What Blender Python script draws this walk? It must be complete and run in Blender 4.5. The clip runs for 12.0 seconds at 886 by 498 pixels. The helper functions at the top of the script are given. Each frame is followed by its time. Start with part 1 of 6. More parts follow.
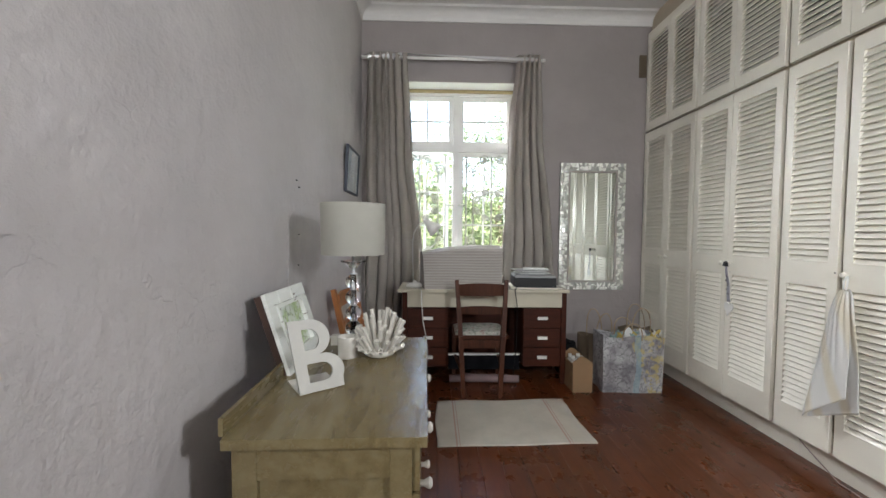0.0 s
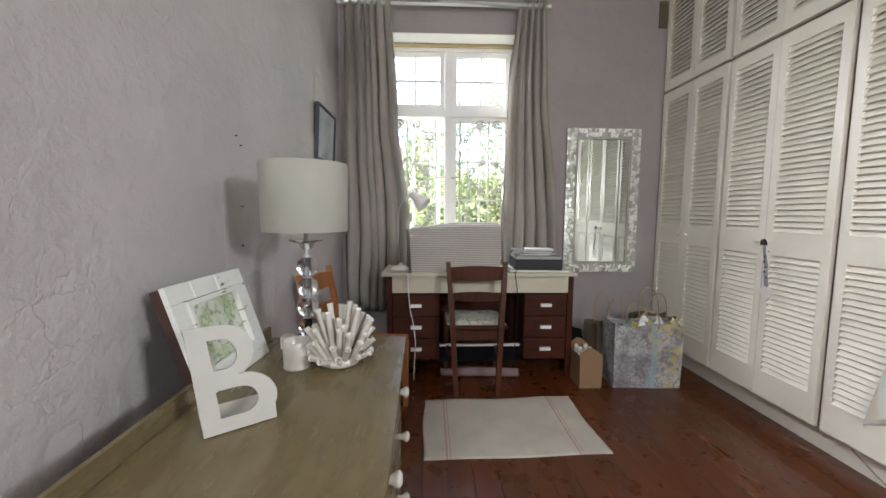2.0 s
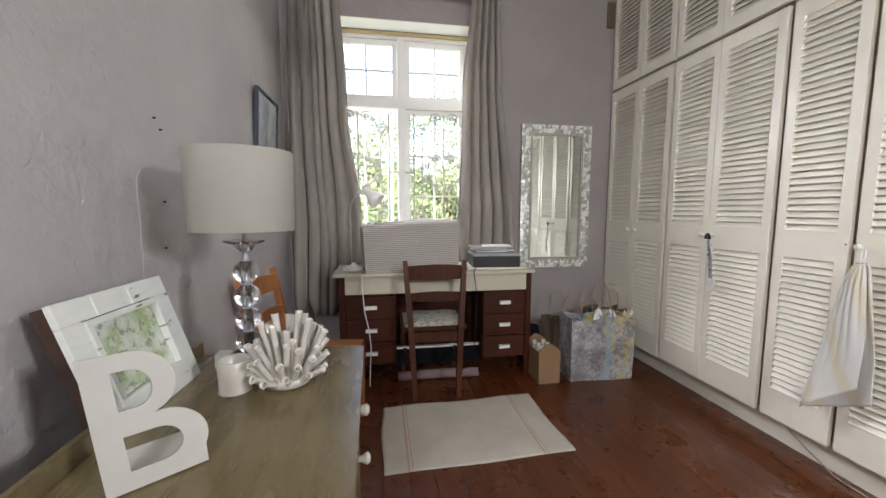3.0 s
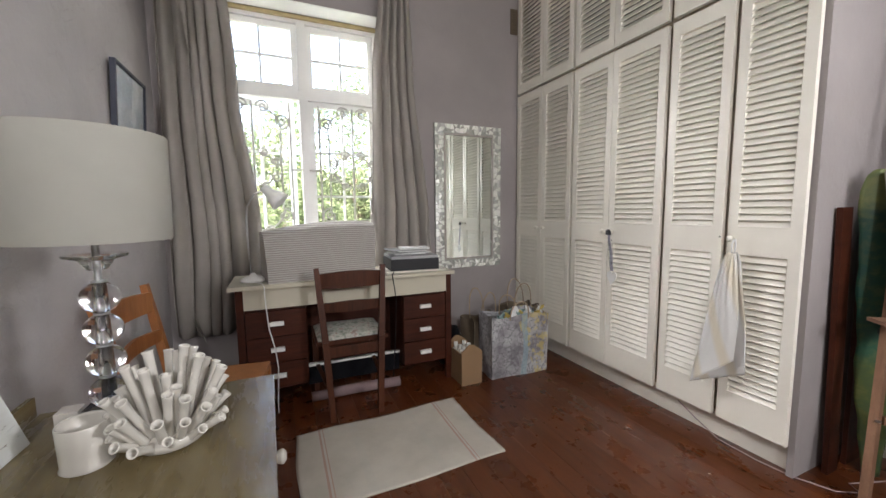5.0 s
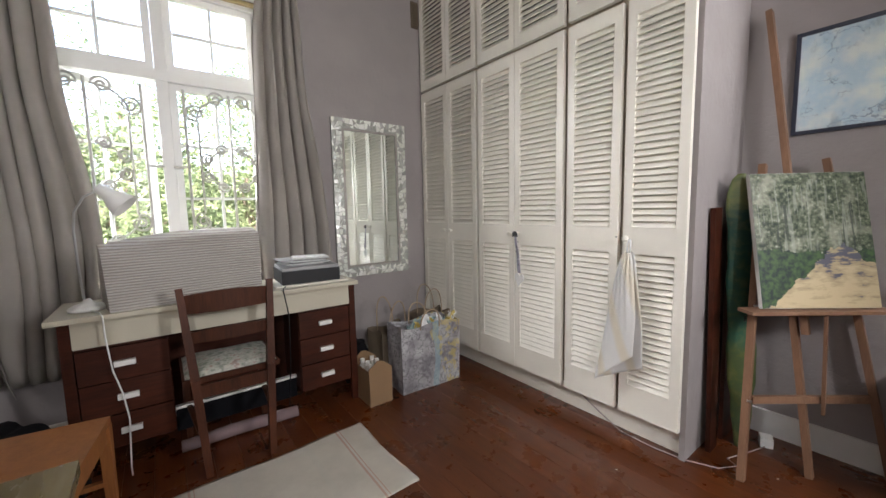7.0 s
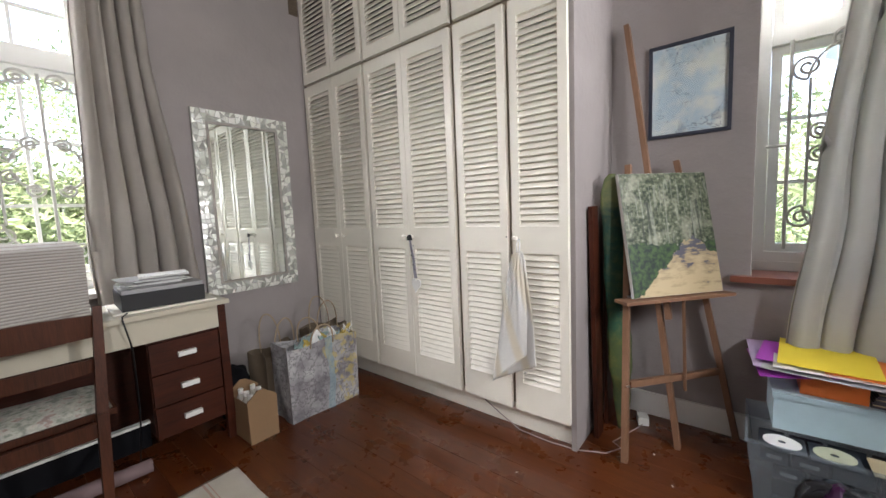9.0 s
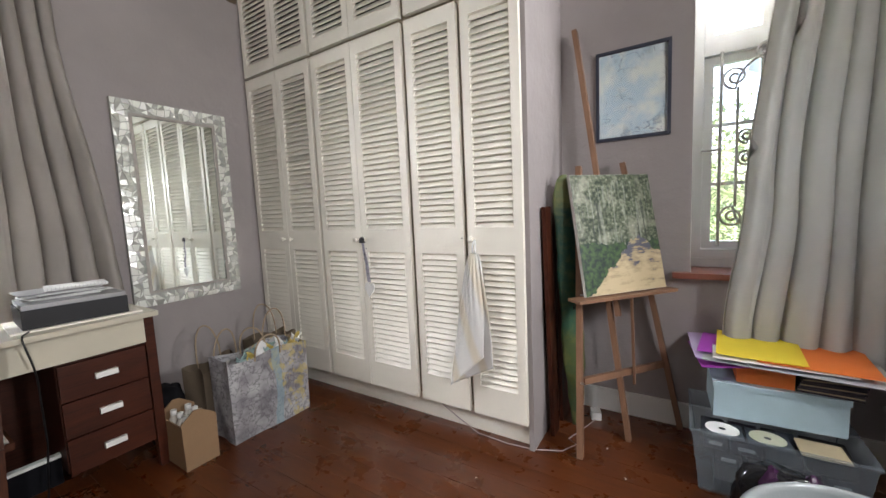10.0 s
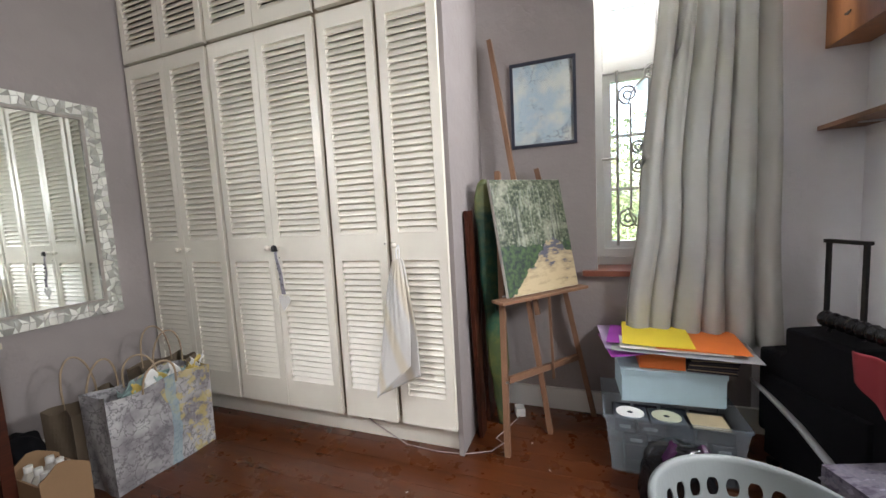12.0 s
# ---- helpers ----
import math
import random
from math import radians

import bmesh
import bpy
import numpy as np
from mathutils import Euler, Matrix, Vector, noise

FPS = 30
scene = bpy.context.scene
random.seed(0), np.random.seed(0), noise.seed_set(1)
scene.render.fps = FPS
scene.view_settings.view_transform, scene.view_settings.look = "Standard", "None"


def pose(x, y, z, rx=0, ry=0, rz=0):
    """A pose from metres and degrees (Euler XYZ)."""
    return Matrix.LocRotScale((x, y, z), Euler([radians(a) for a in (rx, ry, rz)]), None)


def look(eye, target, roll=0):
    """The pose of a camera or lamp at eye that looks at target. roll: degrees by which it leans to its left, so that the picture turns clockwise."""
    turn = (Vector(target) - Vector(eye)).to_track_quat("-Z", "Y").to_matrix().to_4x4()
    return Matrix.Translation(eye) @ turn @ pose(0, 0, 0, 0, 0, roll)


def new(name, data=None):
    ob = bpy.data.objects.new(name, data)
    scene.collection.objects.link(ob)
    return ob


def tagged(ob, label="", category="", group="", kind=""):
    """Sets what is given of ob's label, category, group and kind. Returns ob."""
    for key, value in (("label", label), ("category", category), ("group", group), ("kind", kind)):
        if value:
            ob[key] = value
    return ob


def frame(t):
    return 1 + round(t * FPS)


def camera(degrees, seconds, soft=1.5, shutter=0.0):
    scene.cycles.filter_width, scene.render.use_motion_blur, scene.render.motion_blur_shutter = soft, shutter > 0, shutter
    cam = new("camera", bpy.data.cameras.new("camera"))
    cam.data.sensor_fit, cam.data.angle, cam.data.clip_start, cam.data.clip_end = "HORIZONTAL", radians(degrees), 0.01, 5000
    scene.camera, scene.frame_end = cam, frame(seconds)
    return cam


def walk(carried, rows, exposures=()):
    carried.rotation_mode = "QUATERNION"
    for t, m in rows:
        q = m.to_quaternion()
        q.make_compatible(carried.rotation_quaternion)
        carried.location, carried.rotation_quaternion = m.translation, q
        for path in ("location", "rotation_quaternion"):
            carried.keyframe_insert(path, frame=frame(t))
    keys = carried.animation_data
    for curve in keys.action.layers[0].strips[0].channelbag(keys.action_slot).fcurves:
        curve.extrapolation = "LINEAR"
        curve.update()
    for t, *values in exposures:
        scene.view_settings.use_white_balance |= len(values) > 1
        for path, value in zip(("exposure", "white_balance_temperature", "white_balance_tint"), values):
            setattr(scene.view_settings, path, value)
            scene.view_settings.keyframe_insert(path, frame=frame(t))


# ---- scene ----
cam = camera(99.2, 12.0)
PATH = [
    (0, (0.304, 0.371, 1.212), (0.354, 2.368, 1.128), 0.5),
    (0.5, (0.325, 0.466, 1.208), (0.382, 2.462, 1.11), 0.5),
    (1, (0.362, 0.575, 1.201), (0.414, 2.57, 1.066), 0.3),
    (1.5, (0.37, 0.672, 1.182), (0.433, 2.664, 1.008), 0.4),
    (2, (0.364, 0.757, 1.177), (0.431, 2.748, 0.989), 0.3),
    (2.5, (0.348, 0.818, 1.177), (0.542, 2.799, 0.98), 0.3),
    (3, (0.337, 0.871, 1.174), (0.66, 2.835, 0.97), 0.1),
    (5, (0.309, 1.01, 1.171), (1.097, 2.837, 0.971), -0.6),
    (5.5, (0.317, 1.054, 1.17), (1.214, 2.83, 0.969), -0.7),
    (6, (0.345, 1.113, 1.171), (1.358, 2.825, 0.967), -0.9),
    (6.5, (0.374, 1.155, 1.174), (1.477, 2.811, 0.969), -1.0),
    (7, (0.432, 1.165, 1.184), (1.627, 2.755, 0.981), -1.2),
    (9, (0.597, 1.201, 1.174), (2.136, 2.463, 0.977), -2.4),
    (9.5, (0.62, 1.217, 1.171), (2.245, 2.368, 0.977), -2.5),
    (10, (0.641, 1.232, 1.168), (2.32, 2.302, 0.972), -2.6),
    (10.5, (0.659, 1.245, 1.166), (2.387, 2.232, 0.97), -2.7),
    (11, (0.673, 1.255, 1.164), (2.463, 2.127, 0.972), -2.9),
    (11.5, (0.681, 1.261, 1.163), (2.509, 2.05, 0.975), -3.0),
    (12, (0.679, 1.26, 1.163), (2.543, 1.962, 0.976), -3.1),
]
EXPOSURES = [(0.0, 3.7, 6500, 11), (3.0, 3.82, 6650, 14), (6.0, 3.78, 6650, 15), (12.0, 4.03, 6600, 14)]
walk(cam, [(t, look(eye, target, roll)) for t, eye, target, roll in PATH], EXPOSURES)

# ---- light ----
world = bpy.data.worlds.new("sky")
scene.world = world
world.use_nodes = True
wn = world.node_tree
sky = wn.nodes.new("ShaderNodeTexSky")
sky.sky_type = "NISHITA"
sky.sun_disc = False
sky.sun_elevation = radians(50)
sky.sun_rotation = radians(219)
sky.air_density, sky.dust_density, sky.ozone_density = 1.0, 4.0, 1.0
wn.nodes["Background"].inputs["Strength"].default_value = 0.15
wn.links.new(sky.outputs["Color"], wn.nodes["Background"].inputs["Color"])
sun = new("sun", bpy.data.lights.new("sun", "SUN"))
sun.data.energy, sun.data.angle, sun.data.color = 2.2, radians(0.6), (1.0, 0.94, 0.86)
sun.matrix_world = look((0, 0, 0), (0.45, 0.55, -0.9))


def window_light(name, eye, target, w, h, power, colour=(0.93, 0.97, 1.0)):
    """Area lamp that stands in for daylight; the passage one has no opening."""
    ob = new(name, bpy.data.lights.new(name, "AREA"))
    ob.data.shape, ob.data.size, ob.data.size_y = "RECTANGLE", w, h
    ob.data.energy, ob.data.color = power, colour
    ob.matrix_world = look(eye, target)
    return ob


window_light("south_window_light", (1.80, 0.0, 1.62), (0.5, 2.4, 0.6), 0.24, 0.26, 2.4)
# lamp added outside, out of view: boosts the sky's light on the wardrobe
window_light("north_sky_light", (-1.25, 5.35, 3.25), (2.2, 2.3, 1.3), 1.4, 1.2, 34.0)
# fill lamp added behind the camera to lift the wardrobe; no window there
window_light("passage_fill_light", (-0.25, -1.2, 2.35), (2.2, 1.9, 1.95), 0.18, 0.9, 3.8)
window_light("east_window_light", (2.96, 0.85, 2.572), (0.3, 1.9, 0.9), 0.62, 0.10, 1.6)

# ---- materials ----
def material(name, base, rough=0.6, metal=0.0, spec=0.5, coat=0.0):
    m = bpy.data.materials.new(name)
    m.use_nodes = True
    n = m.node_tree
    p = n.nodes["Principled BSDF"]
    p.inputs["Base Color"].default_value = (*base, 1)
    p.inputs["Roughness"].default_value = rough
    p.inputs["Metallic"].default_value = metal
    p.inputs["Specular IOR Level"].default_value = spec
    p.inputs["Coat Weight"].default_value = coat
    return m, n, p


def noise_node(n, scale, detail=4, stretch=(1, 1, 1), space="Object", rough=0.6):
    co = n.nodes.new("ShaderNodeTexCoord")
    mp = n.nodes.new("ShaderNodeMapping")
    mp.inputs["Scale"].default_value = stretch
    tx = n.nodes.new("ShaderNodeTexNoise")
    tx.inputs["Scale"].default_value = scale
    tx.inputs["Detail"].default_value = detail
    tx.inputs["Roughness"].default_value = rough
    n.links.new(co.outputs[space], mp.inputs[0])
    n.links.new(mp.outputs[0], tx.inputs["Vector"])
    return tx


def ramp(n, fac, stops):
    r = n.nodes.new("ShaderNodeValToRGB")
    while len(r.color_ramp.elements) < len(stops):
        r.color_ramp.elements.new(0.5)
    for e, (pos, col) in zip(r.color_ramp.elements, stops):
        e.position = pos
        e.color = (*col, 1) if len(col) == 3 else col
    n.links.new(fac, r.inputs[0])
    return r


def mix(n, fac, a, b, mode="MIX"):
    x = n.nodes.new("ShaderNodeMix")
    x.data_type, x.blend_type = "RGBA", mode
    for sock, v in ((x.inputs[0], fac), (x.inputs[6], a), (x.inputs[7], b)):
        if isinstance(v, (int, float)):
            sock.default_value = v
        elif isinstance(v, tuple):
            sock.default_value = (*v, 1)
        else:
            n.links.new(v, sock)
    return x.outputs[2]


def bump(n, p, height, strength=0.3, dist=0.01, under=None):
    b = n.nodes.new("ShaderNodeBump")
    b.inputs["Strength"].default_value = strength
    b.inputs["Distance"].default_value = dist
    n.links.new(height, b.inputs["Height"])
    if under:
        n.links.new(under.outputs[0], b.inputs["Normal"])
    n.links.new(b.outputs[0], p.inputs["Normal"])
    return b


def mottled(name, base, rough=0.6, amount=0.12, scale=6, fine=60, bump_s=0.15, bump_d=0.004, **kw):
    """A plain surface with broad and fine variation."""
    m, n, p = material(name, base, rough, **kw)
    a, b = noise_node(n, scale, 5), noise_node(n, fine, 3)
    dark = tuple(c * (1 - amount) for c in base)
    light = tuple(min(1, c * (1 + amount * 0.6)) for c in base)
    r = ramp(n, a.outputs["Fac"], [(0.3, dark), (0.7, light)])
    c = mix(n, 0.25 * amount * 4, r.outputs[0], ramp(n, b.outputs["Fac"], [(0.3, dark), (0.7, light)]).outputs[0])
    n.links.new(c, p.inputs["Base Color"])
    bump(n, p, b.outputs["Fac"], bump_s, bump_d)
    return m


def wood(name, dark, light, rough=0.45, axis=2, scale=3.0, coat=0.0, spec=0.5):
    m, n, p = material(name, light, rough, spec=spec, coat=coat)
    st = [9, 9, 9]
    st[axis] = 0.7
    g = noise_node(n, scale, 8, tuple(st), rough=0.65)
    f = noise_node(n, scale * 8, 4, tuple(st))
    big = noise_node(n, 2.2, 3)
    mid = tuple((a + b) / 2 for a, b in zip(dark, light))
    r = ramp(n, g.outputs["Fac"], [(0.3, dark), (0.5, mid), (0.72, light)])
    c = mix(n, 0.3, r.outputs[0], ramp(n, f.outputs["Fac"], [(0.35, dark), (0.65, light)]).outputs[0])
    c = mix(n, 0.35, c, ramp(n, big.outputs["Fac"], [(0.35, dark), (0.65, light)]).outputs[0])
    n.links.new(c, p.inputs["Base Color"])
    bump(n, p, f.outputs["Fac"], 0.12, 0.002)
    return m


def wall_paint(name, base, lump=0.35):
    m, n, p = material(name, base, 0.75)
    a, b, c2 = noise_node(n, 1.3, 4), noise_node(n, 14, 6), noise_node(n, 70, 3)
    flakes = n.nodes.new("ShaderNodeTexVoronoi")
    flakes.feature = "DISTANCE_TO_EDGE"
    flakes.inputs["Scale"].default_value = 9
    co = n.nodes.new("ShaderNodeTexCoord")
    wob = mix(n, 0.12, co.outputs["Object"], noise_node(n, 8, 4).outputs["Color"], "ADD")
    n.links.new(wob, flakes.inputs["Vector"])
    dark, light = tuple(x * 0.9 for x in base), tuple(x * 1.05 for x in base)
    n.links.new(ramp(n, a.outputs["Fac"], [(0.35, dark), (0.65, light)]).outputs[0], p.inputs["Base Color"])
    crack = ramp(n, flakes.outputs["Distance"], [(0.0, (0, 0, 0)), (0.03, (1, 1, 1))])
    where = ramp(n, noise_node(n, 2.3, 3).outputs["Fac"], [(0.53, (0, 0, 0)), (0.64, (1, 1, 1))])
    h1 = mix(n, where.outputs[0], (1, 1, 1), crack.outputs[0])
    b0 = bump(n, p, b.outputs["Fac"], lump, 0.02)
    b1 = bump(n, p, c2.outputs["Fac"], lump * 0.4, 0.004, b0)
    bump(n, p, h1, lump * 0.8, 0.004, b1)
    return m


def glass(name, tint=(1, 1, 1), rough=0.0, ior=1.45):
    m, n, p = material(name, tint, rough)
    p.inputs["Transmission Weight"].default_value = 1.0
    p.inputs["IOR"].default_value = ior
    return m


def cloth(name, base, weave=250, rough=0.9, translucent=0.0, stripes=None):
    m, n, p = material(name, base, rough, spec=0.2)
    a = noise_node(n, 5, 4)
    wv = noise_node(n, weave, 2)
    dark, light = tuple(c * 0.88 for c in base), tuple(min(1, c * 1.06) for c in base)
    n.links.new(ramp(n, a.outputs["Fac"], [(0.3, dark), (0.7, light)]).outputs[0], p.inputs["Base Color"])
    bump(n, p, wv.outputs["Fac"], 0.3, 0.001)
    if translucent:
        tr = n.nodes.new("ShaderNodeBsdfTranslucent")
        tr.inputs[0].default_value = (*base, 1)
        mx = n.nodes.new("ShaderNodeMixShader")
        mx.inputs[0].default_value = translucent
        n.links.new(p.outputs[0], mx.inputs[1])
        n.links.new(tr.outputs[0], mx.inputs[2])
        n.links.new(mx.outputs[0], n.nodes["Material Output"].inputs[0])
    return m


# One plaster in three tones: how light falls is in each wall's colour.
M_WALL_SHADED = wall_paint("wall_paint_shaded", (0.33, 0.295, 0.285))
M_WALL_W_LIT = wall_paint("wall_paint_west_lit", (0.475, 0.445, 0.435), 0.6)
M_WALL_S_LIT = wall_paint("wall_paint_pale_lit", (0.68, 0.67, 0.68), 0.3)
M_CEIL = mottled("ceiling_white", (0.72, 0.70, 0.67), 0.8, 0.05)
M_CREAM = mottled("cream_gloss_paint", (0.84, 0.80, 0.70), 0.42, 0.05, 3, 40, 0.06)
M_WHITE = mottled("white_gloss_paint", (0.80, 0.79, 0.75), 0.35, 0.05, 4, 40, 0.06)
M_DESKTOP = mottled("cream_desk_paint", (0.55, 0.51, 0.40), 0.35, 0.06, 4, 40, 0.06)
# near-black for recesses and gaps: their shade is put into the colour
M_DARK = material("dark_recess_shade", (0.05, 0.045, 0.04), 0.9)[0]
M_DESKW = wood("desk_red_brown_wood", (0.016, 0.0042, 0.002), (0.085, 0.020, 0.008), 0.5, 0, spec=0.25)
M_CHAIR = wood("dark_chair_wood", (0.024, 0.008, 0.004), (0.100, 0.030, 0.012), 0.5, 2, spec=0.25)
M_ORANGE = wood("orange_pine_wood", (0.20, 0.07, 0.022), (0.42, 0.17, 0.055), 0.4, 2)
M_PINE = wood("easel_pale_wood", (0.15, 0.076, 0.042), (0.29, 0.155, 0.09), 0.55, 2)
def worn_olive():
    """Gloss paint rubbed paler in long soft streaks."""
    m, n, p = material("olive_gloss_paint", (0.17, 0.13, 0.062), 0.24)
    a, b, d = noise_node(n, 5, 5, (5, 1, 5)), noise_node(n, 2.2, 3), noise_node(n, 60, 3)
    c = ramp(n, a.outputs["Fac"], [(0.34, (0.125, 0.090, 0.038)), (0.5, (0.165, 0.127, 0.060)), (0.68, (0.225, 0.185, 0.105))]).outputs[0]
    c = mix(n, 0.4, c, ramp(n, b.outputs["Fac"], [(0.35, (0.13, 0.095, 0.042)), (0.65, (0.20, 0.165, 0.09))]).outputs[0])
    n.links.new(c, p.inputs["Base Color"])
    n.links.new(ramp(n, a.outputs["Fac"], [(0.3, (0.34, 0.34, 0.34)), (0.7, (0.17, 0.17, 0.17))]).outputs[0], p.inputs["Roughness"])
    bump(n, p, d.outputs["Fac"], 0.1, 0.002)
    return m


M_OLIVE = worn_olive()
M_CURTAIN = cloth("curtain_linen", (0.45, 0.415, 0.37), 300, 0.9, 0.32)
M_GLASS = glass("window_glass")
M_CRYSTAL = glass("crystal", (1, 1, 1), 0.0, 1.5)
M_MIRROR = material("mirror_silver", (0.88, 0.93, 0.89), 0.025, 1.0)[0]


def chip_mirror():
    m, n, p = material("silvered_chips", (0.80, 0.80, 0.76), 0.3, 0.55)
    info = n.nodes.new("ShaderNodeObjectInfo")
    n.links.new(ramp(n, info.outputs["Random"], [(0.0, (0.66, 0.69, 0.62)), (0.35, (0.80, 0.82, 0.75)), (0.7, (0.85, 0.85, 0.80)), (1.0, (0.95, 0.95, 0.92))]).outputs[0], p.inputs["Base Color"])
    n.links.new(ramp(n, info.outputs["Random"], [(0.0, (0.15, 0.15, 0.15)), (0.5, (0.45, 0.45, 0.45)), (1.0, (0.22, 0.22, 0.22))]).outputs[0], p.inputs["Roughness"])
    bump(n, p, noise_node(n, 60, 2).outputs["Fac"], 0.35, 0.003)
    return m


M_CHIP = chip_mirror()
M_METAL = material("brushed_steel", (0.6, 0.6, 0.6), 0.3, 1.0)[0]
M_IRON = mottled("white_painted_iron", (0.50, 0.48, 0.44), 0.5)
M_BLACK = mottled("black_plastic", (0.006, 0.006, 0.007), 0.45)
M_CERAMIC = mottled("white_ceramic", (0.60, 0.57, 0.51), 0.22, 0.04, 8, 60, 0.04)
M_CARD = mottled("brown_cardboard", (0.27, 0.165, 0.085), 0.8, 0.1)
M_PAPER = mottled("white_paper", (0.78, 0.78, 0.76), 0.8, 0.05)
M_LEAF = cloth("leaves", (0.12, 0.155, 0.075), 60, 0.6, 0.3)
M_BARK = mottled("bark", (0.12, 0.09, 0.07), 0.9, 0.3)
M_GRASS = mottled("grass", (0.07, 0.12, 0.03), 0.9, 0.3)

# cream darkened: holds the shade in the gaps between wardrobe doors
M_FRAME_SHADED = mottled("cream_paint_shaded", (0.50, 0.42, 0.31), 0.55, 0.12, 3, 40)
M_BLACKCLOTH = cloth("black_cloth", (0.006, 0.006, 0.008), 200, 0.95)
M_PINK = cloth("pale_pink_cloth", (0.42, 0.33, 0.32))
M_RIBBON = mottled("grey_lilac_ribbon", (0.30, 0.29, 0.33), 0.8, 0.4, 40, 90)
M_GREYP = mottled("grey_plastic", (0.34, 0.34, 0.34), 0.5, 0.1)
M_PURPLE = material("purple_card", (0.34, 0.05, 0.38), 0.5)[0]
M_LILAC = material("lilac_plastic", (0.50, 0.40, 0.58), 0.25)[0]
M_YELLOW = mottled("yellow_card", (0.75, 0.58, 0.04), 0.6, 0.05)
M_ORANGEP = mottled("orange_card", (0.72, 0.17, 0.03), 0.55, 0.06)
M_FOLDER = material("clear_folder", (0.45, 0.46, 0.47), 0.25)[0]
M_BLUEBOX = mottled("pale_blue_card", (0.40, 0.53, 0.58), 0.6, 0.08, 6)
M_MANILA = mottled("cream_card", (0.45, 0.37, 0.23), 0.7, 0.08)
M_CASE = mottled("dark_disc_case", (0.03, 0.035, 0.045), 0.25, 0.3)
M_CASE2 = mottled("black_cover_card", (0.035, 0.03, 0.04), 0.4, 0.5, 20)
M_CDGREEN = mottled("pale_green_disc", (0.48, 0.50, 0.36), 0.4, 0.1, 30)
M_BASKET = mottled("white_plastic", (0.235, 0.255, 0.255), 0.35, 0.03)
M_RED = cloth("red_cloth", (0.33, 0.05, 0.06))
M_GLOSSBLACK = material("gloss_black", (0.01, 0.01, 0.012), 0.12)[0]
M_KRAFT = mottled("kraft_paper", (0.14, 0.105, 0.07), 0.85, 0.15)
M_TWINE = mottled("paper_twine", (0.40, 0.30, 0.20), 0.85, 0.2, 40)
M_BLUEBLACK = mottled("blue_black_frame", (0.03, 0.035, 0.055), 0.4, 0.2)
M_CHIPBACK = mottled("grey_grout", (0.38, 0.38, 0.34), 0.6, 0.2, 40)
M_BACKING = wood("dark_brown_back", (0.025, 0.012, 0.008), (0.075, 0.035, 0.022), 0.6, 2)
M_LETTER = mottled("beige_letter_paint", (0.40, 0.385, 0.345), 0.5, 0.06, 10, 80, 0.1)
M_SACK = material("dark_purple_film", (0.05, 0.015, 0.05), 0.25)[0]
M_ROSE = cloth("dusty_pink_cloth", (0.24, 0.17, 0.17))
M_YELLOWT = mottled("yellow_tissue_paper", (0.55, 0.42, 0.12), 0.7, 0.15, 20)
M_MOULD = mottled("taupe_moulding", (0.36, 0.33, 0.29), 0.5, 0.15, 30)
M_CANVAS_EDGE = cloth("white_canvas", (0.68, 0.68, 0.64))
M_SHADE = cloth("shade_fabric", (0.53, 0.515, 0.455), 400, 0.9, 0.35)


def plastic_clear():
    m, n, p = material("cloudy_clear_plastic", (0.75, 0.80, 0.84), 0.18)
    tr = n.nodes.new("ShaderNodeBsdfTransparent")
    tr.inputs[0].default_value = (0.80, 0.84, 0.87, 1)
    mx = n.nodes.new("ShaderNodeMixShader")
    mx.inputs[0].default_value = 0.12
    n.links.new(tr.outputs[0], mx.inputs[1])
    n.links.new(p.outputs[0], mx.inputs[2])
    n.links.new(mx.outputs[0], n.nodes["Material Output"].inputs[0])
    return m


M_PLASTIC = plastic_clear()


def axis_value(n, axis, space="Object"):
    co = n.nodes.new("ShaderNodeTexCoord")
    sp = n.nodes.new("ShaderNodeSeparateXYZ")
    n.links.new(co.outputs[space], sp.inputs[0])
    return sp.outputs[axis]


def calc(n, op, a, b=0.0):
    x = n.nodes.new("ShaderNodeMath")
    x.operation = op
    for s, v in zip(x.inputs, (a, b)):
        if isinstance(v, (int, float)):
            s.default_value = v
        else:
            n.links.new(v, s)
    return x.outputs[0]


def between(n, v, lo, hi):
    return calc(n, "MULTIPLY", calc(n, "GREATER_THAN", v, lo), calc(n, "LESS_THAN", v, hi))


def cover_fabric():
    m, n, p = material("ribbed_cover_fabric", (0.5, 0.48, 0.45), 0.9, spec=0.2)
    z = axis_value(n, 2)
    w = calc(n, "SINE", calc(n, "MULTIPLY", z, 2 * math.pi / 0.0125))
    r = ramp(n, calc(n, "ADD", calc(n, "MULTIPLY", w, 0.5), 0.5), [(0.12, (0.30, 0.275, 0.25)), (0.5, (0.46, 0.43, 0.395))])
    n.links.new(r.outputs[0], p.inputs["Base Color"])
    bump(n, p, w, 0.5, 0.004)
    return m


M_COVER = cover_fabric()


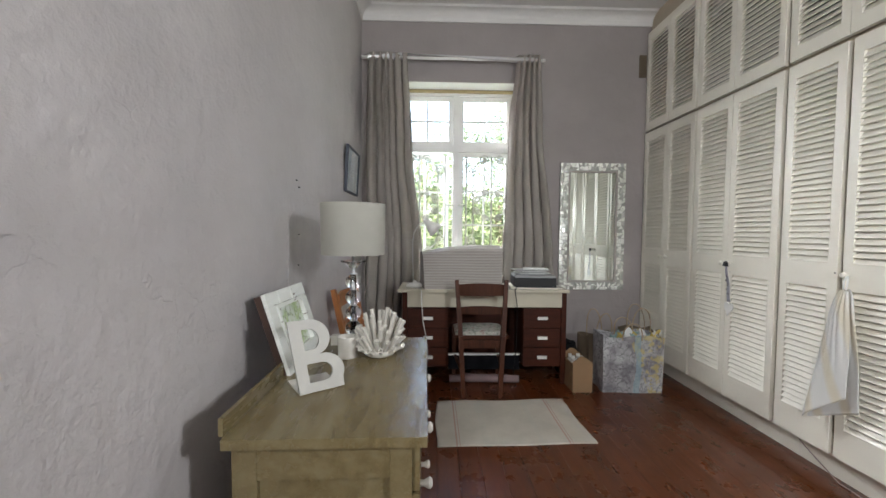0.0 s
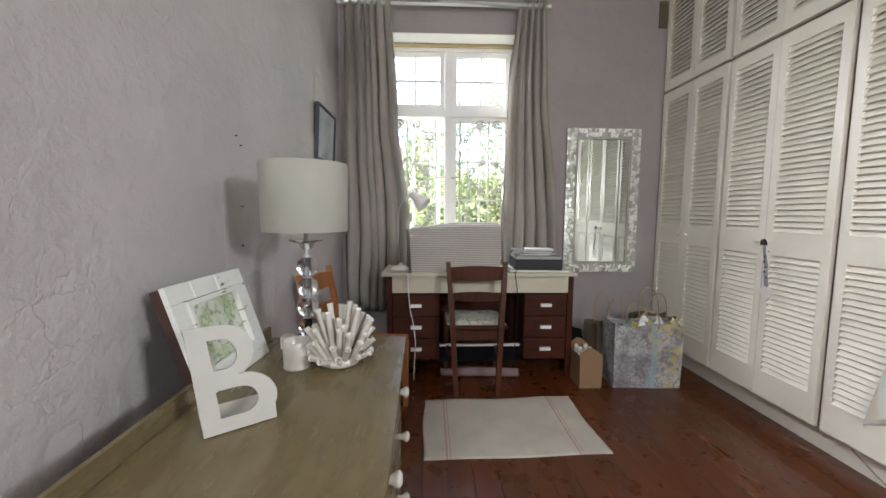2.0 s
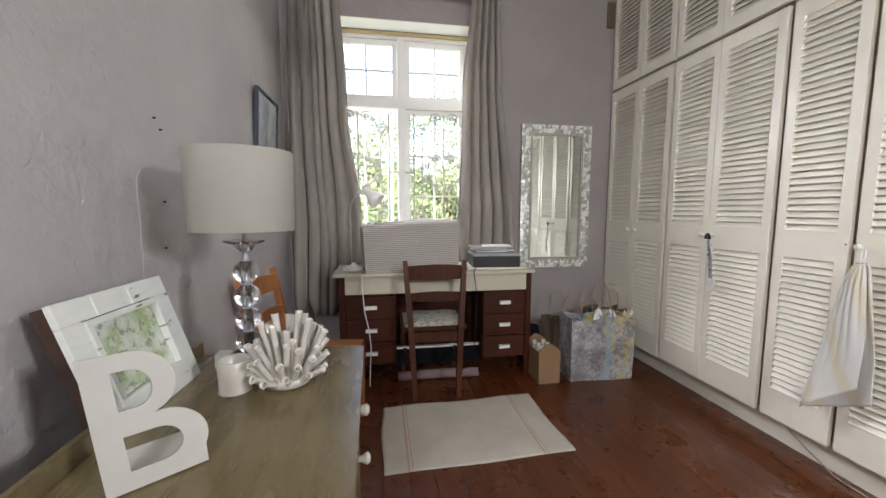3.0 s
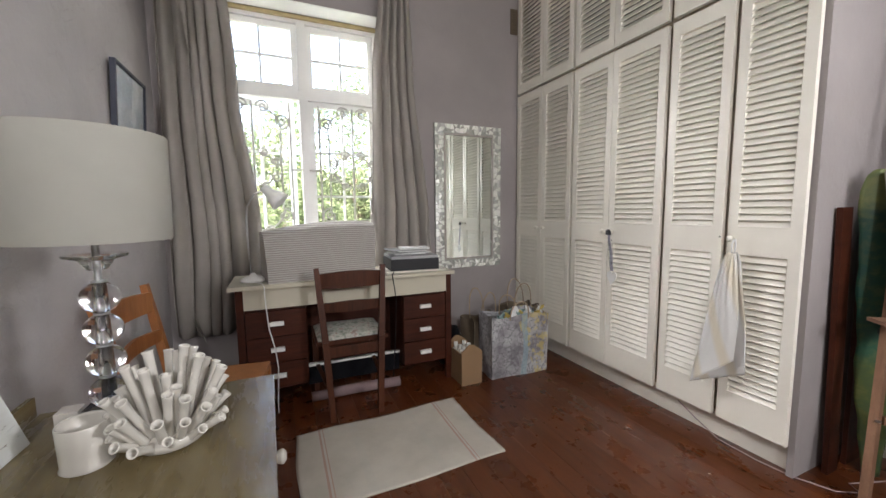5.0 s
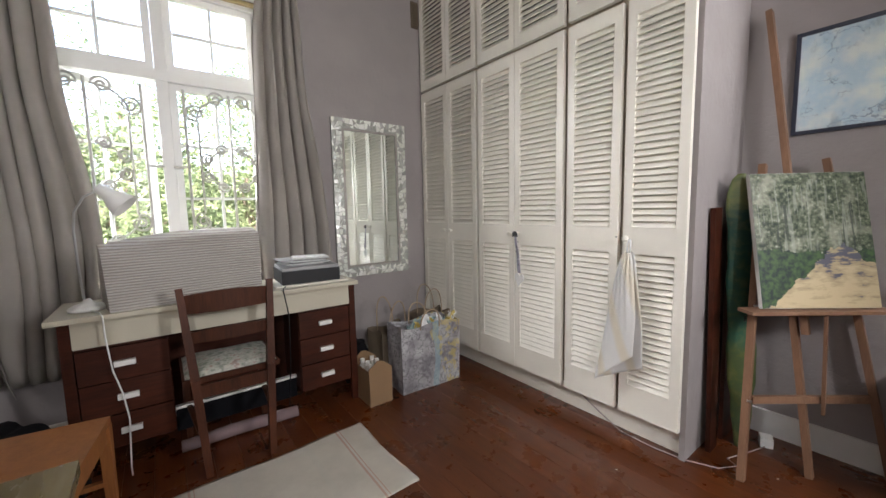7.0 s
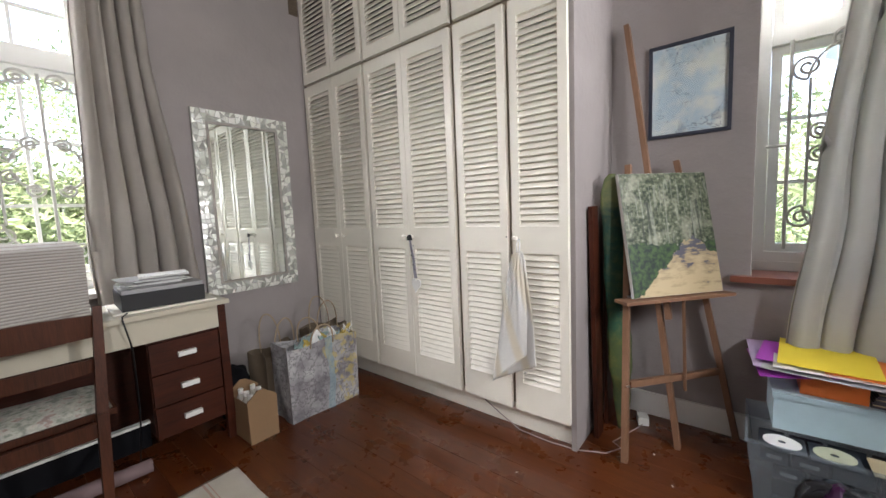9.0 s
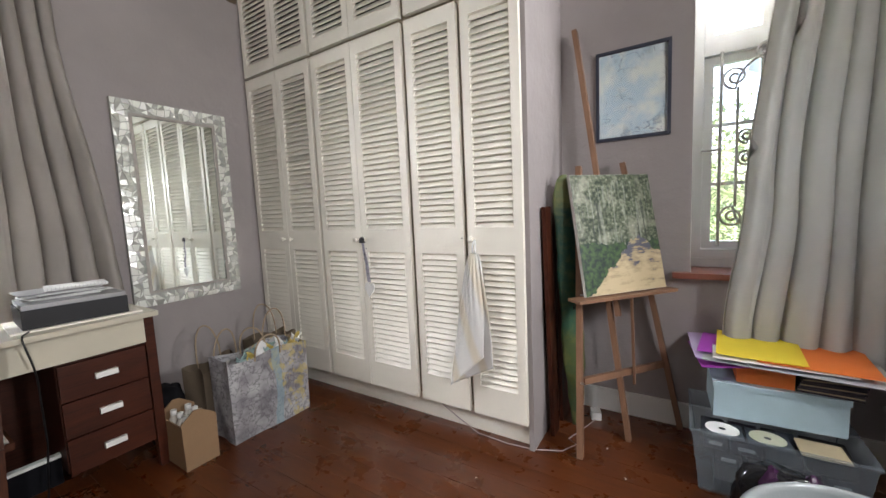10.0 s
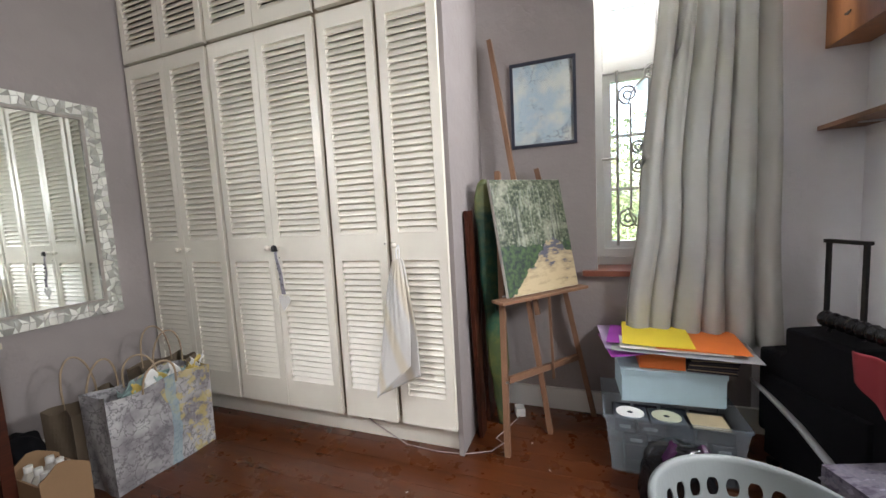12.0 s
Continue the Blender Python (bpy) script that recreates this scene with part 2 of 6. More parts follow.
def rug_fabric():
    m, n, p = material("rug_cotton", (0.62, 0.58, 0.5), 0.95, spec=0.15)
    x = axis_value(n, 0)
    a = noise_node(n, 5, 4)
    base = ramp(n, a.outputs["Fac"], [(0.3, (0.44, 0.40, 0.34)), (0.7, (0.53, 0.49, 0.42))]).outputs[0]
    s = calc(n, "ADD", calc(n, "ADD", between(n, x, 0.442, 0.452), between(n, x, 0.462, 0.467)), calc(n, "ADD", between(n, x, 1.10, 1.11), between(n, x, 1.12, 1.125)))
    c = mix(n, calc(n, "MULTIPLY", s, 0.55), base, (0.38, 0.17, 0.13))
    g = calc(n, "ADD", between(n, x, 0.60, 0.64), between(n, x, 0.93, 0.96))
    c = mix(n, calc(n, "MULTIPLY", g, 0.12), c, (0.4, 0.42, 0.38))
    n.links.new(c, p.inputs["Base Color"])
    wv = noise_node(n, 60, 3, (1, 8, 1))
    bump(n, p, wv.outputs["Fac"], 0.5, 0.003)
    return m


M_RUG = rug_fabric()


def towel_fabric():
    m, n, p = material("towel_cotton", (0.66, 0.64, 0.58), 0.95, spec=0.15)
    z, y = axis_value(n, 2), axis_value(n, 1)
    v = calc(n, "ADD", calc(n, "MULTIPLY", y, 2.2), calc(n, "MULTIPLY", z, -0.7))
    w = calc(n, "SINE", calc(n, "MULTIPLY", v, 21))
    c = mix(n, ramp(n, w, [(0.1, (0, 0, 0)), (0.9, (0.42, 0.42, 0.42))]).outputs[0], (0.66, 0.65, 0.62), (0.62, 0.50, 0.27))
    n.links.new(c, p.inputs["Base Color"])
    bump(n, p, noise_node(n, 200, 2).outputs["Fac"], 0.4, 0.001)
    return m


M_TOWEL = towel_fabric()


def curtain_faded():
    m = cloth("pale_curtain", (0.68, 0.665, 0.62), 300, 0.9, 0.5)
    return m


M_CURTAIN2 = curtain_faded()


def floral():
    m, n, p = material("floral_cushion", (0.4, 0.4, 0.36), 0.95)
    a, b = noise_node(n, 26, 4), noise_node(n, 60, 3)
    c = ramp(n, a.outputs["Fac"], [(0.38, (0.17, 0.20, 0.16)), (0.48, (0.42, 0.42, 0.36)), (0.56, (0.52, 0.50, 0.44)), (0.64, (0.35, 0.22, 0.2))]).outputs[0]
    n.links.new(mix(n, 0.3, c, ramp(n, b.outputs["Fac"], [(0.4, (0.2, 0.22, 0.2)), (0.6, (0.55, 0.53, 0.46))]).outputs[0]), p.inputs["Base Color"])
    return m


M_FLORAL = floral()


def distressed():
    m, n, p = material("distressed_white_paint", (0.7, 0.7, 0.66), 0.6)
    a = noise_node(n, 14, 6, (1, 1, 4))
    n.links.new(ramp(n, a.outputs["Fac"], [(0.33, (0.16, 0.12, 0.09)), (0.37, (0.66, 0.67, 0.62)), (0.8, (0.74, 0.75, 0.71))]).outputs[0], p.inputs["Base Color"])
    bump(n, p, a.outputs["Fac"], 0.3, 0.003)
    return m


M_DISTRESSED = distressed()


def photo():
    m, n, p = material("branch_photograph", (0.4, 0.4, 0.35), 0.15)
    a, b = noise_node(n, 12, 3), noise_node(n, 60, 7)
    c = ramp(n, a.outputs["Fac"], [(0.38, (0.66, 0.70, 0.64)), (0.58, (0.38, 0.48, 0.24)), (0.70, (0.66, 0.68, 0.62))]).outputs[0]
    f = ramp(n, b.outputs["Fac"], [(0.54, (0, 0, 0)), (0.60, (1, 1, 1))]).outputs[0]
    n.links.new(mix(n, calc(n, "MULTIPLY", f, 0.6), c, (0.17, 0.17, 0.13)), p.inputs["Base Color"])
    return m


M_PHOTO = photo()


def watercolour(name, sky_c, wash, ink):
    m, n, p = material(name, sky_c, 0.35)
    a, b = noise_node(n, 5, 4), noise_node(n, 11, 6, (1, 1, 0.6))
    c = ramp(n, a.outputs["Fac"], [(0.40, sky_c), (0.55, wash), (0.66, sky_c)]).outputs[0]
    f = ramp(n, b.outputs["Fac"], [(0.60, (0, 0, 0)), (0.68, (1, 1, 1))]).outputs[0]
    c = mix(n, calc(n, "MULTIPLY", f, 0.4), c, ink)
    vo = n.nodes.new("ShaderNodeTexVoronoi")
    vo.feature = "DISTANCE_TO_EDGE"
    vo.inputs["Scale"].default_value = 9
    co = n.nodes.new("ShaderNodeTexCoord")
    n.links.new(mix(n, 0.25, co.outputs["Object"], noise_node(n, 9, 4).outputs["Color"], "ADD"), vo.inputs["Vector"])
    line = ramp(n, vo.outputs["Distance"], [(0.008, (1, 1, 1)), (0.03, (0, 0, 0))]).outputs[0]
    where = ramp(n, noise_node(n, 6, 3).outputs["Fac"], [(0.5, (0, 0, 0)), (0.58, (1, 1, 1))]).outputs[0]
    n.links.new(mix(n, calc(n, "MULTIPLY", calc(n, "MULTIPLY", line, where), 0.7), c, ink), p.inputs["Base Color"])
    return m


M_WATER = watercolour("pale_watercolour", (0.56, 0.58, 0.52), (0.36, 0.46, 0.52), (0.12, 0.13, 0.17))
M_PRINT = watercolour("blue_print", (0.70, 0.73, 0.72), (0.48, 0.56, 0.60), (0.3, 0.32, 0.32))


def painting():
    """A sandy path that runs to the middle between dark verges under birch trunks."""
    m, n, p = material("woodland_painting", (0.2, 0.2, 0.1), 0.45)
    x, z = axis_value(n, 0), axis_value(n, 2)
    nz = noise_node(n, 14, 6)
    wob = calc(n, "MULTIPLY", calc(n, "SUBTRACT", nz.outputs["Fac"], 0.5), 0.17)
    zz = calc(n, "ADD", z, wob)
    foliage = ramp(n, noise_node(n, 55, 6).outputs["Fac"], [(0.38, (0.015, 0.028, 0.016)), (0.5, (0.070, 0.088, 0.048)), (0.60, (0.15, 0.17, 0.11)), (0.72, (0.40, 0.40, 0.33))]).outputs[0]
    gap = ramp(n, noise_node(n, 8, 3).outputs["Fac"], [(0.5, (0, 0, 0)), (0.66, (1, 1, 1))]).outputs[0]
    foliage = mix(n, calc(n, "MULTIPLY", gap, 0.5), foliage, (0.45, 0.45, 0.35))
    tr = noise_node(n, 64, 2, (1, 1, 0.07))
    trunk_f = calc(n, "MULTIPLY", ramp(n, tr.outputs["Fac"], [(0.56, (0, 0, 0)), (0.60, (1, 1, 1))]).outputs[0], between(n, zz, 0.22, 0.53))
    upper = mix(n, calc(n, "MULTIPLY", trunk_f, 0.38), foliage, (0.34, 0.36, 0.30))
    tr2 = noise_node(n, 52, 2, (1, 1, 0.07))
    dark_f = calc(n, "MULTIPLY", ramp(n, tr2.outputs["Fac"], [(0.62, (0, 0, 0)), (0.66, (1, 1, 1))]).outputs[0], between(n, zz, 0.2, 0.45))
    upper = mix(n, calc(n, "MULTIPLY", dark_f, 0.8), upper, (0.03, 0.04, 0.03))
    verge = ramp(n, noise_node(n, 40, 5).outputs["Fac"], [(0.4, (0.01, 0.025, 0.02)), (0.6, (0.05, 0.10, 0.03))]).outputs[0]
    c = mix(n, calc(n, "LESS_THAN", zz, 0.24), upper, verge)
    zz = calc(n, "ADD", z, calc(n, "MULTIPLY", calc(n, "SUBTRACT", nz.outputs["Fac"], 0.5), 0.16))
    left = calc(n, "ADD", calc(n, "MULTIPLY", calc(n, "SUBTRACT", 0.265, zz), -1.15), 0.09)
    inside = calc(n, "MULTIPLY", calc(n, "GREATER_THAN", x, left), calc(n, "LESS_THAN", zz, 0.265))
    inside = calc(n, "MULTIPLY", inside, calc(n, "GREATER_THAN", calc(n, "ADD", calc(n, "MULTIPLY", calc(n, "SUBTRACT", 0.28, zz), 1.6), 0.085), x))
    streaks = calc(n, "SUBTRACT", noise_node(n, 10, 6, (1, 1, 3.4)).outputs["Fac"], calc(n, "MULTIPLY", calc(n, "SUBTRACT", zz, 0.12), 1.0))
    sand = ramp(n, streaks, [(0.37, (0.09, 0.09, 0.12)), (0.43, (0.36, 0.28, 0.17)), (0.56, (0.50, 0.40, 0.24))]).outputs[0]
    c = mix(n, inside, c, sand)
    n.links.new(c, p.inputs["Base Color"])
    bump(n, p, noise_node(n, 90, 4).outputs["Fac"], 0.5, 0.002)
    return m


M_PAINTING = painting()


def green_board():
    m, n, p = material("green_painted_board", (0.05, 0.2, 0.1), 0.5)
    a = noise_node(n, 4, 4, (1, 1, 1.6))
    z = calc(n, "ADD", calc(n, "MULTIPLY", axis_value(n, 2), 0.76), calc(n, "MULTIPLY", calc(n, "SUBTRACT", a.outputs["Fac"], 0.5), 0.25))
    bands = ramp(n, z, [(0.0, (0.05, 0.06, 0.02)), (0.35, (0.09, 0.11, 0.03)), (0.42, (0.025, 0.095, 0.055)), (0.7, (0.012, 0.075, 0.055)), (0.86, (0.012, 0.06, 0.05)), (0.9, (0.17, 0.19, 0.07))])
    n.links.new(mix(n, 0.3, bands.outputs[0], ramp(n, noise_node(n, 22, 5).outputs["Fac"], [(0.38, (0.010, 0.05, 0.045)), (0.48, (0.022, 0.08, 0.04)), (0.56, (0.09, 0.11, 0.03)), (0.64, (0.16, 0.16, 0.06))]).outputs[0]), p.inputs["Base Color"])
    return m


M_GREEN = green_board()


def bag_print():
    m, n, p = material("flower_print_paper", (0.5, 0.5, 0.5), 0.55)
    a, b, d = noise_node(n, 7, 3), noise_node(n, 20, 6), noise_node(n, 5, 2, (1, 1, 1))
    c = ramp(n, a.outputs["Fac"], [(0.38, (0.20, 0.19, 0.20)), (0.5, (0.34, 0.33, 0.335)), (0.65, (0.47, 0.47, 0.47))]).outputs[0]
    v = n.nodes.new("ShaderNodeTexVoronoi")
    v.feature = "DISTANCE_TO_EDGE"
    v.inputs["Scale"].default_value = 17
    co = n.nodes.new("ShaderNodeTexCoord")
    n.links.new(mix(n, 0.18, co.outputs["Object"], noise_node(n, 12, 5).outputs["Color"], "ADD"), v.inputs["Vector"])
    stem = ramp(n, v.outputs["Distance"], [(0.02, (0.75, 0.75, 0.75)), (0.06, (0, 0, 0))]).outputs[0]
    x, z = axis_value(n, 0), axis_value(n, 2)
    c = mix(n, stem, c, (0.11, 0.10, 0.11))
    yel = calc(n, "MULTIPLY", ramp(n, b.outputs["Fac"], [(0.50, (0, 0, 0)), (0.56, (1, 1, 1))]).outputs[0], calc(n, "GREATER_THAN", calc(n, "ADD", x, calc(n, "MULTIPLY", z, 0.35)), 0.12))
    c = mix(n, calc(n, "MULTIPLY", yel, 0.6), c, (0.55, 0.43, 0.12))
    blue = calc(n, "MULTIPLY", between(n, calc(n, "ADD", x, calc(n, "MULTIPLY", d.outputs["Fac"], 0.08)), 0.05, 0.10), 0.55)
    c = mix(n, blue, c, (0.22, 0.36, 0.42))
    n.links.new(c, p.inputs["Base Color"])
    bump(n, p, b.outputs["Fac"], 0.3, 0.006)
    return m


M_BAGPRINT = bag_print()
M_TISSUE = mottled("tissue_paper_mix", (0.32, 0.44, 0.43), 0.7, 0.1)


def patchwork(name, a_col, b_col):
    m, n, p = material(name, a_col, 0.95)
    f = calc(n, "MULTIPLY", noise_node(n, 34, 3, (1, 0.35, 1)).outputs["Fac"], 1.0)
    c = ramp(n, f, [(0.40, b_col), (0.47, a_col), (0.60, a_col), (0.66, tuple(min(1, x * 1.9) for x in a_col))]).outputs[0]
    n.links.new(mix(n, 0.3, c, ramp(n, noise_node(n, 90, 3).outputs["Fac"], [(0.4, b_col), (0.6, a_col)]).outputs[0]), p.inputs["Base Color"])
    return m


M_LILACF = patchwork("lilac_patchwork", (0.17, 0.155, 0.19), (0.07, 0.06, 0.09))
M_GREYF = patchwork("grey_patchwork", (0.20, 0.20, 0.21), (0.10, 0.10, 0.115))
CH2 = (-0.008, 2.822, -97.7)
BPOS, BROT = (-0.097, 1.503, 0.7165), (36.0, -15, 0)

# ---- building helpers ----
def mesh_object(name, bm, mat, smooth=False, bevel=0.0):
    if bevel:
        bmesh.ops.bevel(bm, geom=[e for e in bm.edges if e.is_manifold and e.calc_face_angle(0) > 0.6],
                        offset=bevel, segments=2, profile=0.5, affect="EDGES", clamp_overlap=True)
    bmesh.ops.recalc_face_normals(bm, faces=bm.faces)
    me = bpy.data.meshes.new(name)
    bm.to_mesh(me)
    bm.free()
    if smooth:
        for p in me.polygons:
            p.use_smooth = True
    ob = new(name, me)
    for m in (mat if isinstance(mat, (list, tuple)) else [mat]):
        me.materials.append(m)
    return ob


def part(name, bm, mat, parent, label="", smooth=False, bevel=0.0):
    ob = mesh_object(name, bm, mat, smooth, bevel)
    ob.parent = parent
    return tagged(ob, label)


def thing(name, label, category, m=None, group=""):
    ob = new(name)
    ob.empty_display_size = 0.1
    if m is not None:
        ob.matrix_basis = m
    return tagged(ob, label, category, group)


def box(x0, x1, y0, y1, z0, z1, bm=None):
    bm = bm or bmesh.new()
    vs = [bm.verts.new((x, y, z)) for x in (x0, x1) for y in (y0, y1) for z in (z0, z1)]
    for f in ((0, 1, 3, 2), (4, 6, 7, 5), (0, 4, 5, 1), (2, 3, 7, 6), (0, 2, 6, 4), (1, 5, 7, 3)):
        bm.faces.new([vs[i] for i in f])
    return bm


def slab(m, sx, sy, sz, bm=None):
    """A box of that size about the pose m."""
    bm = bm or bmesh.new()
    k = len(bm.verts)
    box(-sx / 2, sx / 2, -sy / 2, sy / 2, -sz / 2, sz / 2, bm)
    bm.verts.ensure_lookup_table()
    for v in bm.verts[k:]:
        v.co = m @ v.co
    return bm


def beam(a, b, w, d, bm=None, w2=None, d2=None):
    """A bar from a to b, w by d in section, tapering to w2 by d2."""
    bm = bm or bmesh.new()
    a, b = Vector(a), Vector(b)
    z = (b - a).normalized()
    x = Vector((0, 1, 0)).cross(z) if abs(z.y) < 0.9 else Vector((1, 0, 0)).cross(z)
    x.normalize()
    y = z.cross(x)
    w2, d2 = w2 or w, d2 or d
    rows = []
    for p, ww, dd in ((a, w, d), (b, w2, d2)):
        rows.append([bm.verts.new(p + x * sx * ww / 2 + y * sy * dd / 2) for sx, sy in ((-1, -1), (1, -1), (1, 1), (-1, 1))])
    for i in range(4):
        bm.faces.new((rows[0][i], rows[0][(i + 1) % 4], rows[1][(i + 1) % 4], rows[1][i]))
    bm.faces.new(rows[0][::-1])
    bm.faces.new(rows[1])
    return bm


def lathe(profile, seg=24, bm=None, centre=(0, 0, 0)):
    """A turned shape from (radius, height) pairs."""
    bm = bm or bmesh.new()
    rings = []
    for r, z in profile:
        if r < 1e-5:
            rings.append([bm.verts.new((centre[0], centre[1], centre[2] + z))])
        else:
            rings.append([bm.verts.new((centre[0] + r * math.cos(2 * math.pi * i / seg), centre[1] + r * math.sin(2 * math.pi * i / seg), centre[2] + z)) for i in range(seg)])
    for a, b in zip(rings, rings[1:]):
        for i in range(seg):
            j = (i + 1) % seg
            if len(a) == 1 and len(b) > 1:
                bm.faces.new((a[0], b[i], b[j]))
            elif len(b) == 1 and len(a) > 1:
                bm.faces.new((a[i], a[j], b[0]))
            elif len(a) > 1:
                bm.faces.new((a[i], a[j], b[j], b[i]))
    return bm


def tube(points, r, seg=8, bm=None, closed=False):
    """A round bar along points; r is one radius or one for each point."""
    bm = bm or bmesh.new()
    pts = [Vector(p) for p in points]
    rs = r if isinstance(r, (list, tuple)) else [r] * len(pts)
    rings, side = [], None
    for i, p in enumerate(pts):
        d = (pts[min(i + 1, len(pts) - 1)] - pts[max(i - 1, 0)]).normalized()
        if side is None:
            side = d.orthogonal().normalized()
        side = (side - d * side.dot(d)).normalized()
        up = d.cross(side)
        rings.append([bm.verts.new(p + (side * math.cos(2 * math.pi * k / seg) + up * math.sin(2 * math.pi * k / seg)) * rs[i]) for k in range(seg)])
    for a, b in zip(rings, rings[1:]):
        for k in range(seg):
            bm.faces.new((a[k], a[(k + 1) % seg], b[(k + 1) % seg], b[k]))
    bm.faces.new(rings[0][::-1])
    bm.faces.new(rings[-1])
    return bm


def grid_sheet(nu, nv, fn, thick=0.0, bm=None):
    """A sheet whose points are fn(u, v) for u, v in 0..1, with a thickness."""
    bm = bm or bmesh.new()
    g = [[bm.verts.new(fn(i / nu, j / nv)) for j in range(nv + 1)] for i in range(nu + 1)]
    fs = [bm.faces.new((g[i][j], g[i + 1][j], g[i + 1][j + 1], g[i][j + 1])) for i in range(nu) for j in range(nv)]
    if thick:
        bm.normal_update()
        bmesh.ops.solidify(bm, geom=fs, thickness=thick)
    return bm


def extruded(outline, depth, bm=None):
    """A flat shape in x and z, from its outline, with depth along y."""
    bm = bm or bmesh.new()
    a = [bm.verts.new((x, 0, z)) for x, z in outline]
    b = [bm.verts.new((x, depth, z)) for x, z in outline]
    bm.faces.new(a)
    bm.faces.new(b[::-1])
    for i in range(len(a)):
        j = (i + 1) % len(a)
        bm.faces.new((a[j], a[i], b[i], b[j]))
    return bm


def lump(rx, ry, h, seed, seg=28, rows=12, ragged=0.12, bm=None):
    """A soft heap with creases, standing on z = 0."""
    rnd = random.Random(seed)
    ph = [(rnd.uniform(0, 6.3), rnd.randint(2, 7), rnd.uniform(0.3, 1)) for _ in range(6)]

    def fn(u, v):
        a = 2 * math.pi * u
        k = 1 + ragged * sum(w * math.sin(n * a + p + 4 * v * n * 0.3) for p, n, w in ph) / 2
        r = math.cos(v * math.pi / 2) ** 0.45 if v < 1 else 0.0
        return (rx * r * k * math.cos(a), ry * r * k * math.sin(a), h * (math.sin(v * math.pi / 2) + 0.06 * math.sin(5 * a + p0) * v * (1 - v) * 3))

    p0 = rnd.uniform(0, 6)
    return grid_sheet(seg, rows, fn, 0, bm)


def structure(name, bm, mat, bevel=0.0, parent=None, label="", smooth=False):
    ob = mesh_object(name, bm, mat, smooth, bevel)
    ob.parent = parent
    return tagged(ob, label, kind="" if parent else "structure")


def pierced(x0, x1, ys, zs, holes):
    """A flat board between x0 and x1 in one piece, laid out on the lines ys and zs, with cells left open."""
    bm = bmesh.new()
    ys = sorted(ys)
    v = {(s, i, j): bm.verts.new((x, y, z)) for s, x in enumerate((x0, x1)) for i, y in enumerate(ys) for j, z in enumerate(zs)}
    cells = {(i, j) for i in range(len(ys) - 1) for j in range(len(zs) - 1)} - set(holes)
    for i, j in cells:
        for s in (0, 1):
            bm.faces.new((v[s, i, j], v[s, i + 1, j], v[s, i + 1, j + 1], v[s, i, j + 1]))
        for di, dj, a, b in ((-1, 0, (0, 0), (0, 1)), (1, 0, (1, 0), (1, 1)), (0, -1, (0, 0), (1, 0)), (0, 1, (0, 1), (1, 1))):
            if (i + di, j + dj) not in cells:
                p, q = (i + a[0], j + a[1]), (i + b[0], j + b[1])
                bm.faces.new((v[(0, *p)], v[(0, *q)], v[(1, *q)], v[(1, *p)]))
    return bm


# ---- the room ----
WEST, NORTH, EAST, SOUTH, CEIL = -0.36, 3.87, 2.87, 0.12, 3.22
BACK = -1.3
NW = dict(x0=-0.06, x1=1.09, z0=0.80, z1=2.59, depth=0.34)
EW = dict(y0=0.50, y1=1.195, z0=0.81, z1=2.59, depth=0.34)

structure("wall_west", box(WEST - 0.2, WEST, BACK, NORTH + 0.34, 0, CEIL), M_WALL_W_LIT, label="lumpy mauve plastered wall with flaking paint, lightened for its lighting")
bm = bmesh.new()
box(WEST, NW["x0"], NORTH, NORTH + 0.34, 0, CEIL, bm)
box(NW["x1"], EAST + 0.34, NORTH, NORTH + 0.34, 0, CEIL, bm)
box(NW["x0"], NW["x1"], NORTH, NORTH + 0.34, 0, NW["z0"], bm)
box(NW["x0"], NW["x1"], NORTH, NORTH + 0.34, NW["z1"], CEIL, bm)
structure("wall_north", bm, M_WALL_SHADED, label="mauve plastered wall greyed for its shade, with deep window opening")
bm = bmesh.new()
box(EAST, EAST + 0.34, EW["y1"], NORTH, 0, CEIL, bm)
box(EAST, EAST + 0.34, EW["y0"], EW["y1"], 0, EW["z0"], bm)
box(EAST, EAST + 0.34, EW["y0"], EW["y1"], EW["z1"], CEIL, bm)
structure("wall_east", bm, M_WALL_SHADED, label="mauve plastered wall greyed for its shade, with deep window opening")
bm = bmesh.new()
box(1.2, 1.3, SOUTH - 0.2, SOUTH, 0, CEIL, bm)
box(1.95, EAST, SOUTH - 0.2, SOUTH, 0, CEIL, bm)
box(1.3, 1.95, SOUTH - 0.2, SOUTH, 0, 1.2, bm)
box(1.3, 1.95, SOUTH - 0.2, SOUTH, 2.05, CEIL, bm)
# end of wall_east, split off so that its colour carries the brighter light
structure("wall_east_end", box(EAST, EAST + 0.34, BACK, EW["y0"], 0, CEIL), M_WALL_S_LIT, label="plastered end of the window wall, light painted into its tone")
structure("wall_south", bm, M_WALL_S_LIT, label="plain plastered wall, its tone paled for the light")
structure("wall_back", box(WEST, EAST, BACK - 0.2, BACK, 0, CEIL), M_WALL_W_LIT, label="plain plastered wall, its tone paled for the light")
structure("wall_passage", box(1.2, 1.4, BACK, SOUTH - 0.2, 0, CEIL), M_WALL_W_LIT, label="plain plastered wall, its tone paled for the light")
structure("ceiling", box(WEST - 0.2, EAST + 0.34, BACK - 0.2, NORTH + 0.34, CEIL, CEIL + 0.12), M_CEIL, label="white painted ceiling")


